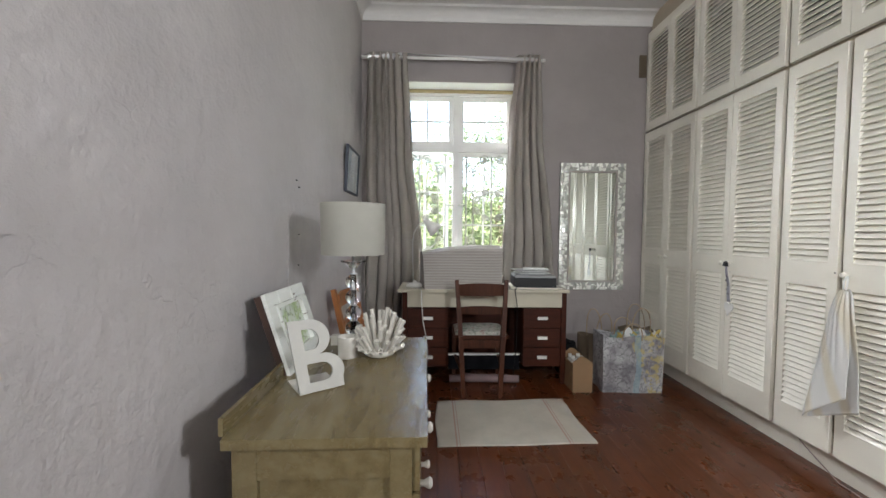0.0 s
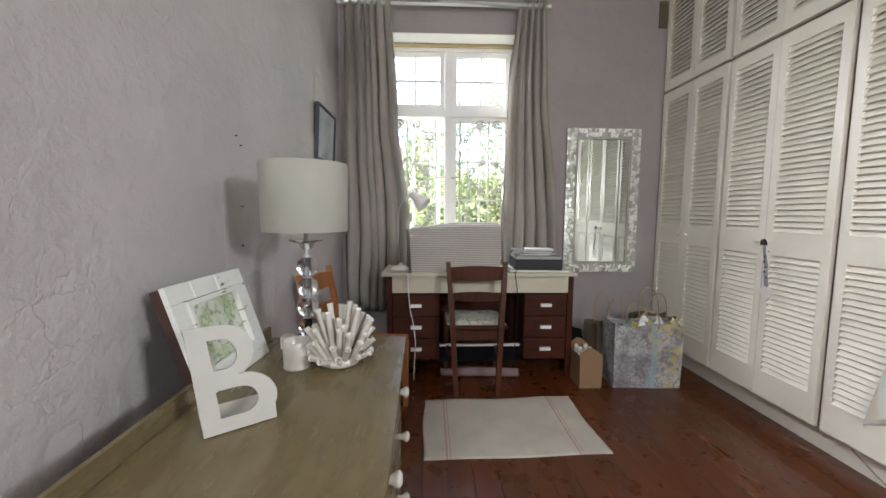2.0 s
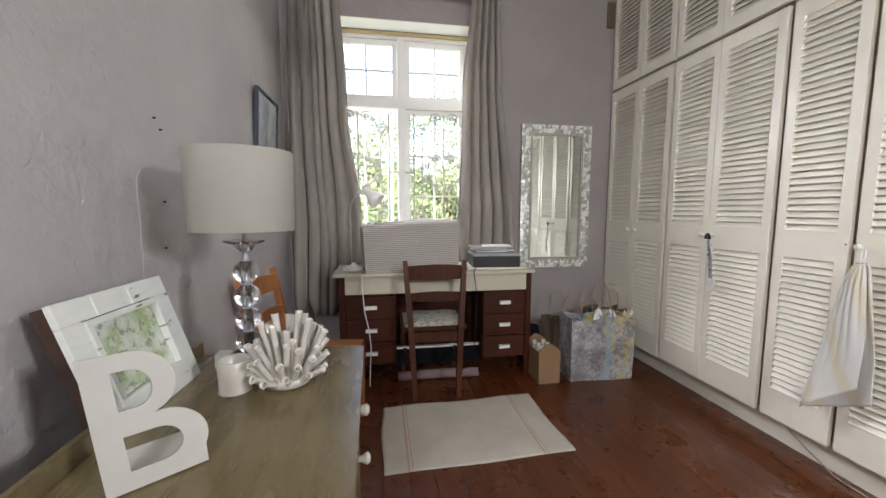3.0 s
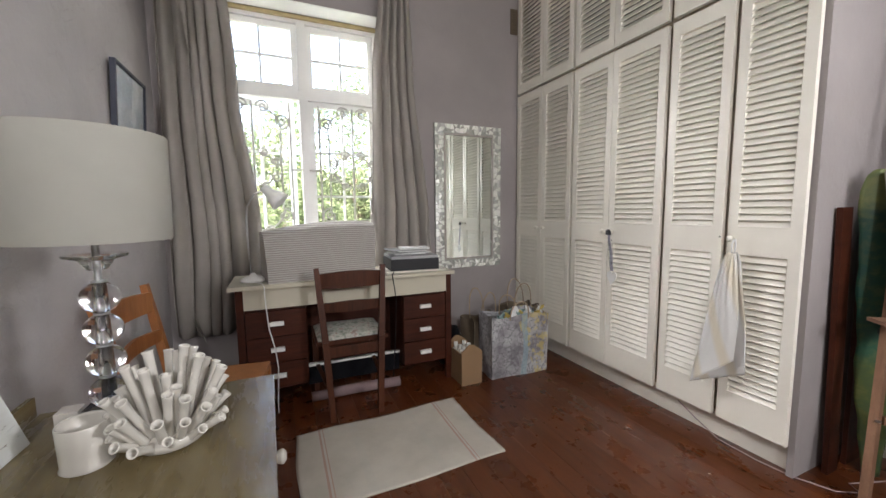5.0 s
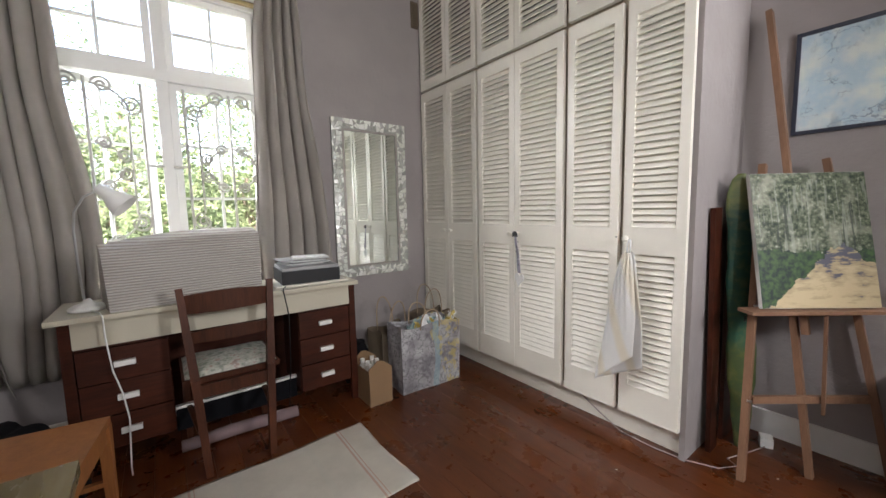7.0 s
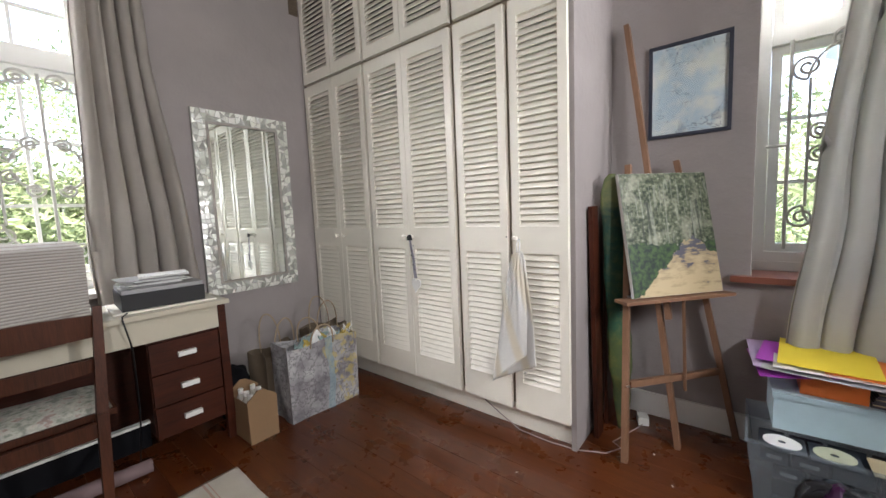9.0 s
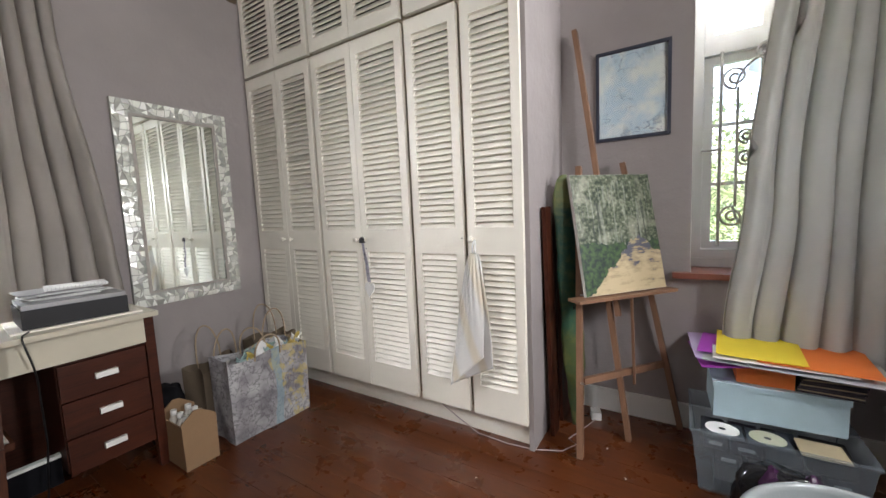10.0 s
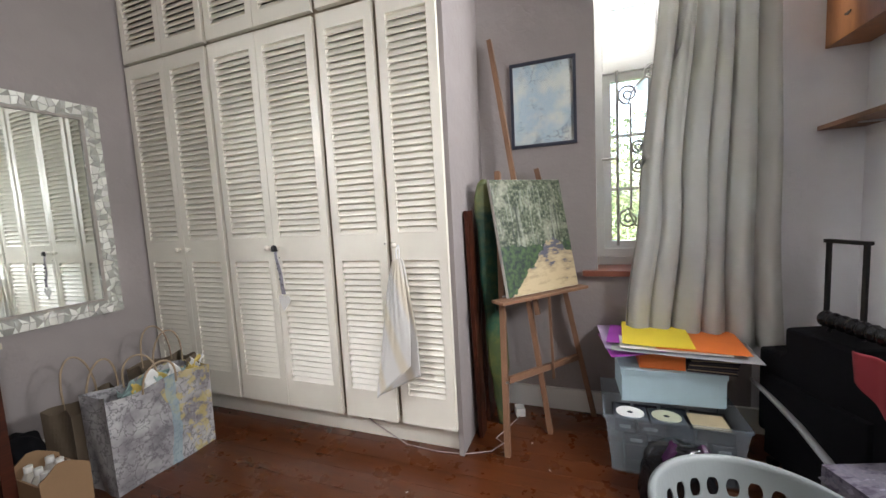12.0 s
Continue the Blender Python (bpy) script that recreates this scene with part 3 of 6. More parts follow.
def cornice(x0, y0, x1, y1, name="trim"):
    d = Vector((x1 - x0, y1 - y0, 0)).normalized()
    inn = Vector((-d.y, d.x, 0))
    prof = [(0, 0), (0.012, 0.0), (0.015, 0.018)] + [(0.10 - 0.085 * math.cos(a), 0.018 + 0.07 * math.sin(a)) for a in [radians(x) for x in range(0, 91, 15)]] + [(0.115, 0.10), (0, 0.10)]
    bm = bmesh.new()
    rows = [[bm.verts.new(Vector(p) + inn * u + Vector((0, 0, CEIL - 0.1 + w))) for u, w in prof] for p in ((x0, y0, 0), (x1, y1, 0))]
    k = len(prof)
    for i in range(k):
        bm.faces.new((rows[0][i], rows[0][(i + 1) % k], rows[1][(i + 1) % k], rows[1][i]))
    bm.faces.new(rows[0])
    bm.faces.new(rows[1][::-1])
    return structure(name, bm, M_CEIL, label="white coved plaster cornice")


cornice(EAST, NORTH, WEST, NORTH)
cornice(WEST, NORTH, WEST, BACK)
cornice(EAST, SOUTH, EAST, 1.81)


def floor_material():
    m, n, p = material("varnished_pine_boards", (0.2, 0.07, 0.03), 0.28, coat=0.15)
    info = n.nodes.new("ShaderNodeObjectInfo")
    g = noise_node(n, 3.0, 8, (9, 0.7, 9), rough=0.65)
    f = noise_node(n, 24, 4, (9, 0.7, 9))
    c = ramp(n, g.outputs["Fac"], [(0.28, (0.050, 0.0115, 0.0032)), (0.5, (0.092, 0.0225, 0.0058)), (0.75, (0.135, 0.038, 0.009))]).outputs[0]
    c = mix(n, 0.18, c, ramp(n, f.outputs["Fac"], [(0.3, (0.08, 0.021, 0.007)), (0.7, (0.20, 0.066, 0.018))]).outputs[0])
    tone = ramp(n, info.outputs["Random"], [(0.0, (0.82, 0.80, 0.77)), (1.0, (1.05, 1.05, 1.05))]).outputs[0]
    c = mix(n, 1.0, c, tone, "MULTIPLY")
    kn = n.nodes.new("ShaderNodeTexVoronoi")
    kn.inputs["Scale"].default_value = 3.1
    co = n.nodes.new("ShaderNodeTexCoord")
    n.links.new(mix(n, 0.05, co.outputs["Object"], noise_node(n, 9, 3).outputs["Color"], "ADD"), kn.inputs["Vector"])
    c = mix(n, ramp(n, kn.outputs["Distance"], [(0.025, (1, 1, 1)), (0.07, (0, 0, 0))]).outputs[0], c, (0.035, 0.010, 0.006))
    n.links.new(c, p.inputs["Base Color"])
    sc = noise_node(n, 7, 5)
    n.links.new(ramp(n, sc.outputs["Fac"], [(0.3, (0.2, 0.2, 0.2)), (0.7, (0.42, 0.42, 0.42))]).outputs[0], p.inputs["Roughness"])
    bump(n, p, f.outputs["Fac"], 0.05, 0.001)
    return m


M_FLOOR = floor_material()
floor = structure("floor", box(WEST - 0.2, EAST + 0.34, BACK - 0.2, NORTH + 0.34, -0.12, -0.016), M_DARK, label="varnished red-brown pine floorboards with dark knots")
BW = 0.115
nb = int((EAST - WEST) / BW) + 1
for i in range(nb):
    x0 = WEST + i * BW
    w = min(BW, EAST - x0)
    if w < 0.02:
        continue
    b = structure("floorboard", box(x0 + 0.001, x0 + w - 0.001, BACK, NORTH, -0.016, 0), M_FLOOR, 0.0015, floor)

# skirting boards
def skirting(x0, x1, y0, y1, name="baseboard"):
    bm = box(x0, x1, y0, y1, 0, 0.125)
    return structure(name, bm, M_WHITE, 0.004, label="white painted skirting board")


skirting(EAST - 0.018, EAST, SOUTH, 1.812)
skirting(WEST, WEST + 0.018, BACK, NORTH)
skirting(WEST + 0.018, 2.26, NORTH - 0.018, NORTH)


# ---- windows ----
def framed(parent, name, x0, x1, z0, z1, w, d, label=""):
    """A rectangular frame in x and z, w wide and d deep, its front at y = 0."""
    bm = bmesh.new()
    box(x0, x0 + w, 0, d, z0, z1, bm)
    box(x1 - w, x1, 0, d, z0, z1, bm)
    box(x0 + w, x1 - w, 0, d, z0, z0 + w, bm)
    box(x0 + w, x1 - w, 0, d, z1 - w, z1, bm)
    return part(name, bm, M_WHITE, parent, label, bevel=0.003)


def casement(parent, x0, x1, z0, z1, cols, rows, swing=0.0):
    """A sash with panes; swing in degrees, outwards, about its x0 edge."""
    sash = framed(parent, "sash", 0, x1 - x0, z0, z1, 0.04, 0.035)
    sash.matrix_basis = pose(x0, 0.02, 0, 0, 0, swing)
    w, h = x1 - x0 - 0.08, z1 - z0 - 0.08
    for i in range(1, cols):
        x = 0.04 + w * i / cols
        part("glazing_bar", box(x - 0.008, x + 0.008, 0.008, 0.03, z0 + 0.04, z1 - 0.04), M_WHITE, sash)
    for j in range(1, rows):
        z = z0 + 0.04 + h * j / rows
        for i in range(cols):
            part("glazing_bar", box(0.04 + w * i / cols + 0.0085 * (i > 0), 0.04 + w * (i + 1) / cols - 0.0085 * (i < cols - 1), 0.008, 0.03, z - 0.008, z + 0.008), M_WHITE, sash)
    for i in range(cols):
        for j in range(rows):
            g = part("pane", box(0.04 + w * i / cols + 0.006, 0.04 + w * (i + 1) / cols - 0.006, 0.017, 0.020, z0 + 0.04 + h * j / rows + 0.006, z0 + 0.04 + h * (j + 1) / rows - 0.006), M_GLASS, sash, "clear window glass")
            g.visible_shadow = False
    return sash


def swept(points):
    return [(x, 0, z) for x, z in points]


def burglar_bars(m, spine, top, sides, label):
    """Wrought iron guard: scrolls and swags about a spine, mirrored at its middle height."""
    g = thing("burglar_bars", label, "window guard", m)
    r, drop, hw = 0.0078, 0.94, 0.245
    mid = top - drop / 2
    low = top - drop
    for x in [spine] + [spine + s * hw for s in sides]:
        part("bar", tube([(x, 0, low - 0.02), (x, 0, top)], r), M_IRON, g)
    for s in sides:
        e = spine + s * hw
        part("rail", tube([(e, 0, mid), (e + s * 0.08, 0, mid)], r), M_IRON, g)
        part("bar", tube([(spine + s * 0.178, 0, mid - 0.29), (spine + s * 0.178, 0, mid + 0.29)], r * 0.8), M_IRON, g)
        for f in (-1, 1):
            z1 = mid + f * (drop / 2 - 0.035)
            inner = [(spine + s * (0.075 + 0.048 * (1 - 0.8 * t) * math.cos(math.pi - t * 9.5)), z1 + f * 0.048 * (1 - 0.8 * t) * math.sin(math.pi - t * 9.5)) for t in [k / 24 for k in range(24, -1, -1)]]
            swag = [(spine + s * (0.027 + 0.158 * math.sin(t * math.pi / 2)), z1 - f * 0.15 * (1 - math.cos(t * math.pi / 2))) for t in [k / 12 for k in range(1, 12)]]
            outer = [(spine + s * (0.190 + 0.055 * (1 - 0.8 * t) * math.cos(-math.pi / 2 + t * 10.5)), z1 - f * 0.095 + f * 0.055 * (1 - 0.8 * t) * math.sin(-math.pi / 2 + t * 10.5)) for t in [k / 26 for k in range(27)]]
            part("scroll", tube(swept(inner + swag + outer), r * 0.85, 6), M_IRON, g, smooth=True)
            z2 = mid + f * 0.115
            inner = [(spine + s * (0.062 + 0.038 * (1 - 0.8 * t) * math.cos(math.pi - t * 9.5)), z2 + f * 0.038 * (1 - 0.8 * t) * math.sin(math.pi - t * 9.5)) for t in [k / 20 for k in range(20, -1, -1)]]
            swag = [(spine + s * (0.024 + 0.112 * math.sin(t * math.pi / 2)), z2 - f * 0.098 * (1 - math.cos(t * math.pi / 2))) for t in [k / 8 for k in range(1, 8)]]
            outer = [(spine + s * (0.140 + 0.038 * (1 - 0.8 * t) * math.cos(-math.pi / 2 + t * 10.5)), z2 - f * 0.060 + f * 0.038 * (1 - 0.8 * t) * math.sin(-math.pi / 2 + t * 10.5)) for t in [k / 22 for k in range(23)]]
            part("scroll", tube(swept(inner + swag + outer), r * 0.85, 6), M_IRON, g, smooth=True)
    return g


def window(name, m, width, z0, z1, transom, label, swing=0.0, cols=2):
    win = structure(name, box(0, width, 0.0, 0.07, z0, z0 + 0.045), M_WHITE, 0.003, label=label)
    win.matrix_basis = m
    framed(win, "window_frame", 0, width, z0 + 0.047, z1, 0.045, 0.07)
    part("transom", box(0.046, width - 0.046, -0.005, 0.07, transom - 0.03, transom + 0.03), M_WHITE, win, bevel=0.004)
    mid = width / 2
    part("mullion", box(mid - 0.03, mid + 0.03, -0.003, 0.07, z0 + 0.093, transom - 0.031), M_WHITE, win, bevel=0.004)
    part("mullion", box(mid - 0.03, mid + 0.03, -0.003, 0.07, transom + 0.031, z1 - 0.046), M_WHITE, win, bevel=0.004)
    for a, b, s in ((0.047, mid - 0.032, swing), (mid + 0.032, width - 0.047, 0)):
        casement(win, a, b, z0 + 0.095, transom - 0.033, cols if not s else 2, 3, s)
        casement(win, a, b, transom + 0.033, z1 - 0.048, cols, 2)
    return win


window("window_1", pose(NW["x0"] + 0.002, NORTH + 0.20, 0), NW["x1"] - NW["x0"] - 0.004, NW["z0"] + 0.0255, NW["z1"] - 0.008, 2.03, "white-painted wooden casement window, one sash open", 20)
window("window_2", pose(EAST + 0.20, EW["y1"] - 0.002, 0, 0, 0, -90), EW["y1"] - EW["y0"] - 0.004, EW["z0"] + 0.004, EW["z1"] - 0.008, 1.92, "white-painted wooden casement window behind a curtain", cols=1)
burglar_bars(pose(0, NORTH + 0.165, 0), 0.165, 1.955, (-1, 1), "white wrought-iron burglar bars with scrolls inside the window")
burglar_bars(pose(0, NORTH + 0.165, 0), 0.860, 1.955, (-1, 1), "white wrought-iron burglar bars with scrolls inside the window")
burglar_bars(pose(EAST + 0.165, 0, 0, 0, 0, -90), -0.832, 1.888, (-1, 1), "white wrought-iron burglar bars before the window with palms")
structure("trim", box(NW["x0"] + 0.002, NW["x1"] - 0.002, NORTH + 0.17, NORTH + 0.196, 2.560, 2.582), wood("yellow_batten", (0.35, 0.27, 0.12), (0.5, 0.4, 0.2), 0.5, 0), label="thin yellowish wooden batten above the window")
structure("window_sill", box(NW["x0"] - 0.05, NW["x1"] + 0.05, NORTH - 0.04, NORTH + 0.197, 0.80, 0.825), M_WHITE, 0.004, label="white window sill")
structure("window_sill", box(EAST - 0.045, EAST + 0.197, EW["y0"] + 0.05, EW["y1"] + 0.075, 0.785, 0.8135), wood("sill_red_wood", (0.15, 0.048, 0.03), (0.27, 0.095, 0.06), 0.35, 1), 0.004, label="dark red-brown wooden window sill")


# painted linings of the window openings
N1, E1 = NORTH + 0.198, EAST + 0.198
structure("trim", box(NW["x0"] + 0.003, NW["x1"] - 0.003, NORTH + 0.002, NORTH + 0.168, NW["z1"] - 0.004, NW["z1"] - 0.0005), M_WHITE, label="white-painted head of the window opening")
structure("trim", box(NW["x0"] + 0.0005, NW["x0"] + 0.004, NORTH + 0.002, N1, 0.826, NW["z1"] - 0.005), M_WHITE, label="white-painted side of the window opening")
structure("trim", box(NW["x1"] - 0.004, NW["x1"] - 0.0005, NORTH + 0.002, N1, 0.826, NW["z1"] - 0.005), M_WHITE, label="white-painted side of the window opening")
structure("trim", box(EAST + 0.002, E1, EW["y0"] + 0.005, EW["y1"] - 0.005, EW["z1"] - 0.004, EW["z1"] - 0.0005), M_WHITE, label="white-painted head of the window opening")
structure("trim", box(EAST + 0.002, E1, EW["y1"] - 0.004, EW["y1"] - 0.0005, 0.814, EW["z1"] - 0.001), M_WHITE, label="white-painted side of the window opening")
structure("trim", box(EAST + 0.002, E1, EW["y0"] + 0.0005, EW["y0"] + 0.004, 0.814, EW["z1"] - 0.001), M_WHITE, label="white-painted side of the window opening")

# ---- fixed to the walls ----
vent = thing("wall_vent", "small brownish louvred air vent high on the wall beside the wardrobe", "air vent", pose(0, 0, 0))
part("frame", box(2.185, 2.25, NORTH - 0.012, NORTH - 0.001, 2.66, 2.86), M_KRAFT, vent, bevel=0.002)
for i in range(9):
    part("slat", slab(pose(2.2175, NORTH - 0.016, 2.68 + i * 0.02, 35, 0, 0), 0.05, 0.012, 0.003), M_KRAFT, vent)
sw = thing("light_switch", "white plastic light switch plate on the plastered wall", "light switch", pose(0, 0, 0))
part("plate", box(WEST + 0.001, WEST + 0.012, 0.86, 0.978, 1.205, 1.36), M_WALL_W_LIT, sw, bevel=0.003)
part("rocker", box(WEST + 0.0125, WEST + 0.018, 0.90, 0.94, 1.25, 1.31), M_WHITE, sw, bevel=0.002)


def patch_outline(y0, y1, z0, z1):
    n = 10
    pts = [(y0, z0), (y1, z0)]
    for i in range(n + 1):
        a = math.pi * i / n
        pts.append(((y0 + y1) / 2 + (y1 - y0) / 2 * math.cos(a), z1 - 0.05 + 0.05 * math.sin(a)))
    return pts


bm = extruded(patch_outline(-0.115, 0.115, 0.94, 1.31), 0.0015)
pt = structure("trim", bm, mottled("worn_paint_patch", (0.46, 0.435, 0.425), 0.7, 0.12, 12, 90, 0.4), label="darker worn patch of old paint with a rounded top")
pt.matrix_basis = pose(WEST + 0.0005, 2.22, 0, 0, 0, -90)
for y, z in ((2.212, 1.46), (2.244, 1.43), (2.225, 1.05), (2.235, 1.20)):
    nail = thing("wall_nail", "small dark nail stuck in the pale plaster", "nail", pose(WEST, y, z, 0, 90, 0))
    part("shank", lathe([(0.0, 0), (0.003, 0), (0.003, 0.008), (0.0, 0.009)], 8), M_BLACK, nail)
# ---- wardrobe ----
WX = 2.27
WZ0, WZ1 = 0.155, 2.14
wardrobe = thing("wardrobe", "cream-painted built-in wardrobe with louvred doors on a low plinth", "wardrobe", pose(0, 0, 0))
part("side_panel", box(WX + 0.024, EAST - 0.002, 1.815, 1.84, 0, CEIL - 0.002), M_WALL_SHADED, wardrobe, "mauve-grey plastered side panel")
part("plinth", box(2.34, 2.36, 1.842, NORTH - 0.001, 0, 0.134), M_CREAM, wardrobe, bevel=0.003)
part("floor_panel", box(WX + 0.022, EAST - 0.004, 1.842, NORTH - 0.001, 0.135, 0.155), M_CREAM, wardrobe, bevel=0.002)
# face frame set back; door-gap shade is in its darker cream
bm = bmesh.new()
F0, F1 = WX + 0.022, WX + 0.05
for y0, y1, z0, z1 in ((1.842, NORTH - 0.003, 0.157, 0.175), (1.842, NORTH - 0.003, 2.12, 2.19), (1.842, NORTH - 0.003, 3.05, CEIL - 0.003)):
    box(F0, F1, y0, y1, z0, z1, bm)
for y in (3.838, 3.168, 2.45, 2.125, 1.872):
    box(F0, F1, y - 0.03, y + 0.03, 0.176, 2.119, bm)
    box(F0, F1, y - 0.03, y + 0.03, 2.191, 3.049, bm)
part("face_frame", bm, M_FRAME_SHADED, wardrobe)
# backing and shelf coloured near-black for the shade behind the louvres
part("backing", box(EAST - 0.03, EAST - 0.003, 1.842, NORTH - 0.003, 0.16, CEIL - 0.003), M_DARK, wardrobe, "dark inside, its shade painted in")
part("shelf", box(F1 + 0.01, EAST - 0.031, 1.842, NORTH - 0.004, 2.14, 2.17), M_DARK, wardrobe, "dark inside, its shade painted in")
SLATS = {}


def slat_mesh(w):
    k = round(w, 3)
    if k not in SLATS:
        bm = slab(pose(0, 0, 0, 0, -54, 0), 0.042, k, 0.006)
        ob = mesh_object("slat", bm, M_CREAM, bevel=0.0015)
        SLATS[k] = ob.data
        bpy.data.objects.remove(ob)
    return SLATS[k]


def louvre_door(name, y0, y1, z0, z1, mids, knob=None, lean=0.0):
    """y0 is the north edge. mids: the heights of the middle rail's edges, or None."""
    s, t = 0.042, 0.026
    spans = [(z0, z0 + 0.15 if mids else z0 + 0.07)] + ([mids] if mids else []) + [(z1 - 0.075, z1)]
    zs = [z for span in spans for z in span]
    bm = pierced(-t / 2 - 0.006, t / 2 - 0.006, [y1, y1 + s, y0 - s, y0], zs, [(1, k) for k in range(1, len(zs) - 1, 2)])
    d = part(name, bm, M_CREAM, wardrobe, bevel=0.003)
    d.matrix_basis = pose(WX, 0, 0)
    for (a, b), (c, e) in zip(spans, spans[1:]):
        n = int(round((c - b) / 0.0305))
        for i in range(n):
            ob = new("slat", slat_mesh(y0 - y1 - 2 * s))
            ob.parent = d
            ob.matrix_basis = pose(-0.006, (y0 + y1) / 2, b + (i + 0.5) * (c - b) / n)
    if knob is not None:
        kb = lathe([(0.0, 0), (0.007, 0.0), (0.006, 0.012), (0.014, 0.018), (0.015, 0.026), (0.008, 0.031), (0, 0.032)], 14)
        k = part("knob", kb, M_CREAM, d, smooth=True)
        k.matrix_basis = pose(-0.019, knob, 1.03, 0, -90, 0)
    return d


DOORS = [(3.848, 3.508), (3.504, 3.18), (3.155, 2.822), (2.818, 2.465), (2.435, 2.138), (2.112, 1.832)]
UPPER = [(3.848, 3.508), (3.504, 3.18), (3.155, 2.822), (2.818, 2.465), (2.435, 2.135), (2.131, 1.832)]
KNOBS = [3.545, 3.465, 2.85, 2.787, None, 2.088]
for i, (y0, y1) in enumerate(DOORS):
    louvre_door("door", y0, y1, WZ0 - 0.01, WZ1 - 0.008 * i / 5, (0.955, 1.085), knob=KNOBS[i])
for y0, y1 in UPPER:
    louvre_door("upper_door", y0, y1, 2.16, 3.045, None)

for y, z in ((2.145, 1.035), (2.79, 0.975), (2.116, 0.955)):
    hole = part("screw_hole", lathe([(0, 0), (0.0038, 0), (0.0038, 0.0012), (0, 0.0012)], 10), M_DARK, wardrobe, "dark screw hole")
    hole.matrix_basis = pose(WX - 0.0192, y, z, 0, -90, 0)
towel = thing("hand_towel", "cream hand towel with faded yellow stripes hung from a wardrobe knob", "towel", pose(2.232, 2.060, 1.015))


def towel_layer(front):
    """A gathered layer below the knob; the front one ends in a hem that climbs to the south."""
    def fn(u, v):
        north, south = 0.016 + 0.122 * v ** 0.62, -0.014 - 0.070 * v ** 0.55
        if front:
            south += 0.030 * v ** 2 + 0.008
        y = south + (north - south) * u
        end = (0.50 + 0.17 * u) if front else (0.555 + 0.115 * u)
        z = -0.045 - end * v
        pleat = 0.013 * math.sin(15 * u + 2.5 * v) * (1 - v) ** 2.2 * min(1, v * 6)
        belly = (0.052 if front else 0.010) * math.sin(math.pi * min(1, u * 0.9 + 0.05)) ** 0.8 * v ** 0.6
        roll = 0.030 * math.sin(5.0 * u + 3.0 * v) * v * (1 if front else 0.5)
        return (-0.014 - abs(pleat) - belly - roll * 0.6 - (0.010 if front else 0), y + 0.005 * math.sin(8 * v) * v, z)
    return fn


part("cloth", grid_sheet(48, 44, towel_layer(False), 0.0025), M_TOWEL, towel, smooth=True)
part("front_fold", grid_sheet(48, 44, towel_layer(True), 0.0025), M_TOWEL, towel, smooth=True)
bm = tube([(-0.016, 0.0, 0.015), (-0.024, 0.006, -0.01), (-0.026, 0.004, -0.05)], 0.0035, 6)
tube([(-0.016, -0.004, 0.015), (-0.024, -0.010, -0.01), (-0.024, -0.006, -0.05)], 0.0035, 6, bm)
part("loop", bm, M_PAPER, towel, smooth=True)
heart = thing("heart_ornament", "small white wooden heart on a dark ribbon hung from a knob", "ornament", pose(2.234, 2.775, 1.02))
part("ribbon", grid_sheet(3, 24, lambda u, v: (-0.020 - 0.003 * math.sin(9 * v), 0.004 - 0.034 * v + (0.016 + 0.010 * v) * (u - 0.5), 0.0 - 0.235 * v), 0.002), M_RIBBON, heart, "grey-lilac ribbon")
part("knot", lump(0.010, 0.016, 0.034, 6, 16, 8, 0.3), M_BLACK, heart, "dark knot").matrix_basis = pose(-0.024, 0.004, -0.008)
for k in range(5):
    part("bead", lathe([(0, -0.006), (0.006, 0), (0, 0.006)], 8, None, (-0.026, -0.012 - 0.004 * k + 0.008 * (k % 2), -0.07 - 0.028 * k)), M_BLACK, heart)
pts = []
for i in range(28):
    a = 2 * math.pi * i / 28
    pts.append((0.0031 * 16 * math.sin(a) ** 3 * 0.72, 0.0031 * (13 * math.cos(a) - 5 * math.cos(2 * a) - 2 * math.cos(3 * a) - math.cos(4 * a))))
hp = part("heart", extruded(pts, 0.006), M_WHITE, heart, "white heart")
hp.matrix_basis = pose(-0.022, -0.028, -0.275, 0, 8, -90)

# ---- desk ----
desk = thing("desk", "red-brown wooden pedestal desk with a cream top and white drawer handles", "desk", pose(0, 0, 0))
DZ = 0.77
part("desktop", box(0.03, 1.38, 3.30, 3.73, DZ - 0.022, DZ), M_DESKTOP, desk, "cream-painted top", bevel=0.006)
part("apron", box(0.10, 1.335, 3.345, 3.362, DZ - 0.145, DZ - 0.023), M_DESKTOP, desk, "cream-painted front", bevel=0.002)
for x0, x1 in ((0.06, 0.099), (1.336, 1.375)):
    part("side_panel", box(x0, x1, 3.35, 3.71, 0.12, DZ - 0.023), M_DESKW, desk, bevel=0.003)
    for y in (3.35, 3.67):
        part("leg", beam(((x0 + x1) / 2, y + 0.02, 0), ((x0 + x1) / 2, y + 0.02, 0.119), 0.032, 0.032, None, 0.038, 0.038), M_DESKW, desk)
for x0, x1 in ((0.10, 0.43), (1.03, 1.335)):
    ped = part("pedestal", box(x0, x1, 3.375, 3.70, 0.15, DZ - 0.15), M_DESKW, desk)
    for k in range(3):
        z1 = DZ - 0.16 - k * 0.158
        off = 0.012 if (x0 < 0.2 and k == 0) else 0.0
        dr = part("drawer", box(x0 + 0.004, x1 - 0.004, 3.355 - off, 3.374, z1 - 0.15, z1), M_DESKW, ped, bevel=0.003)
        part("handle", box((x0 + x1) / 2 - 0.038, (x0 + x1) / 2 + 0.038, 3.335 - off, 3.3545 - off, z1 - 0.085, z1 - 0.062), M_WHITE, ped, "white handle", bevel=0.006)
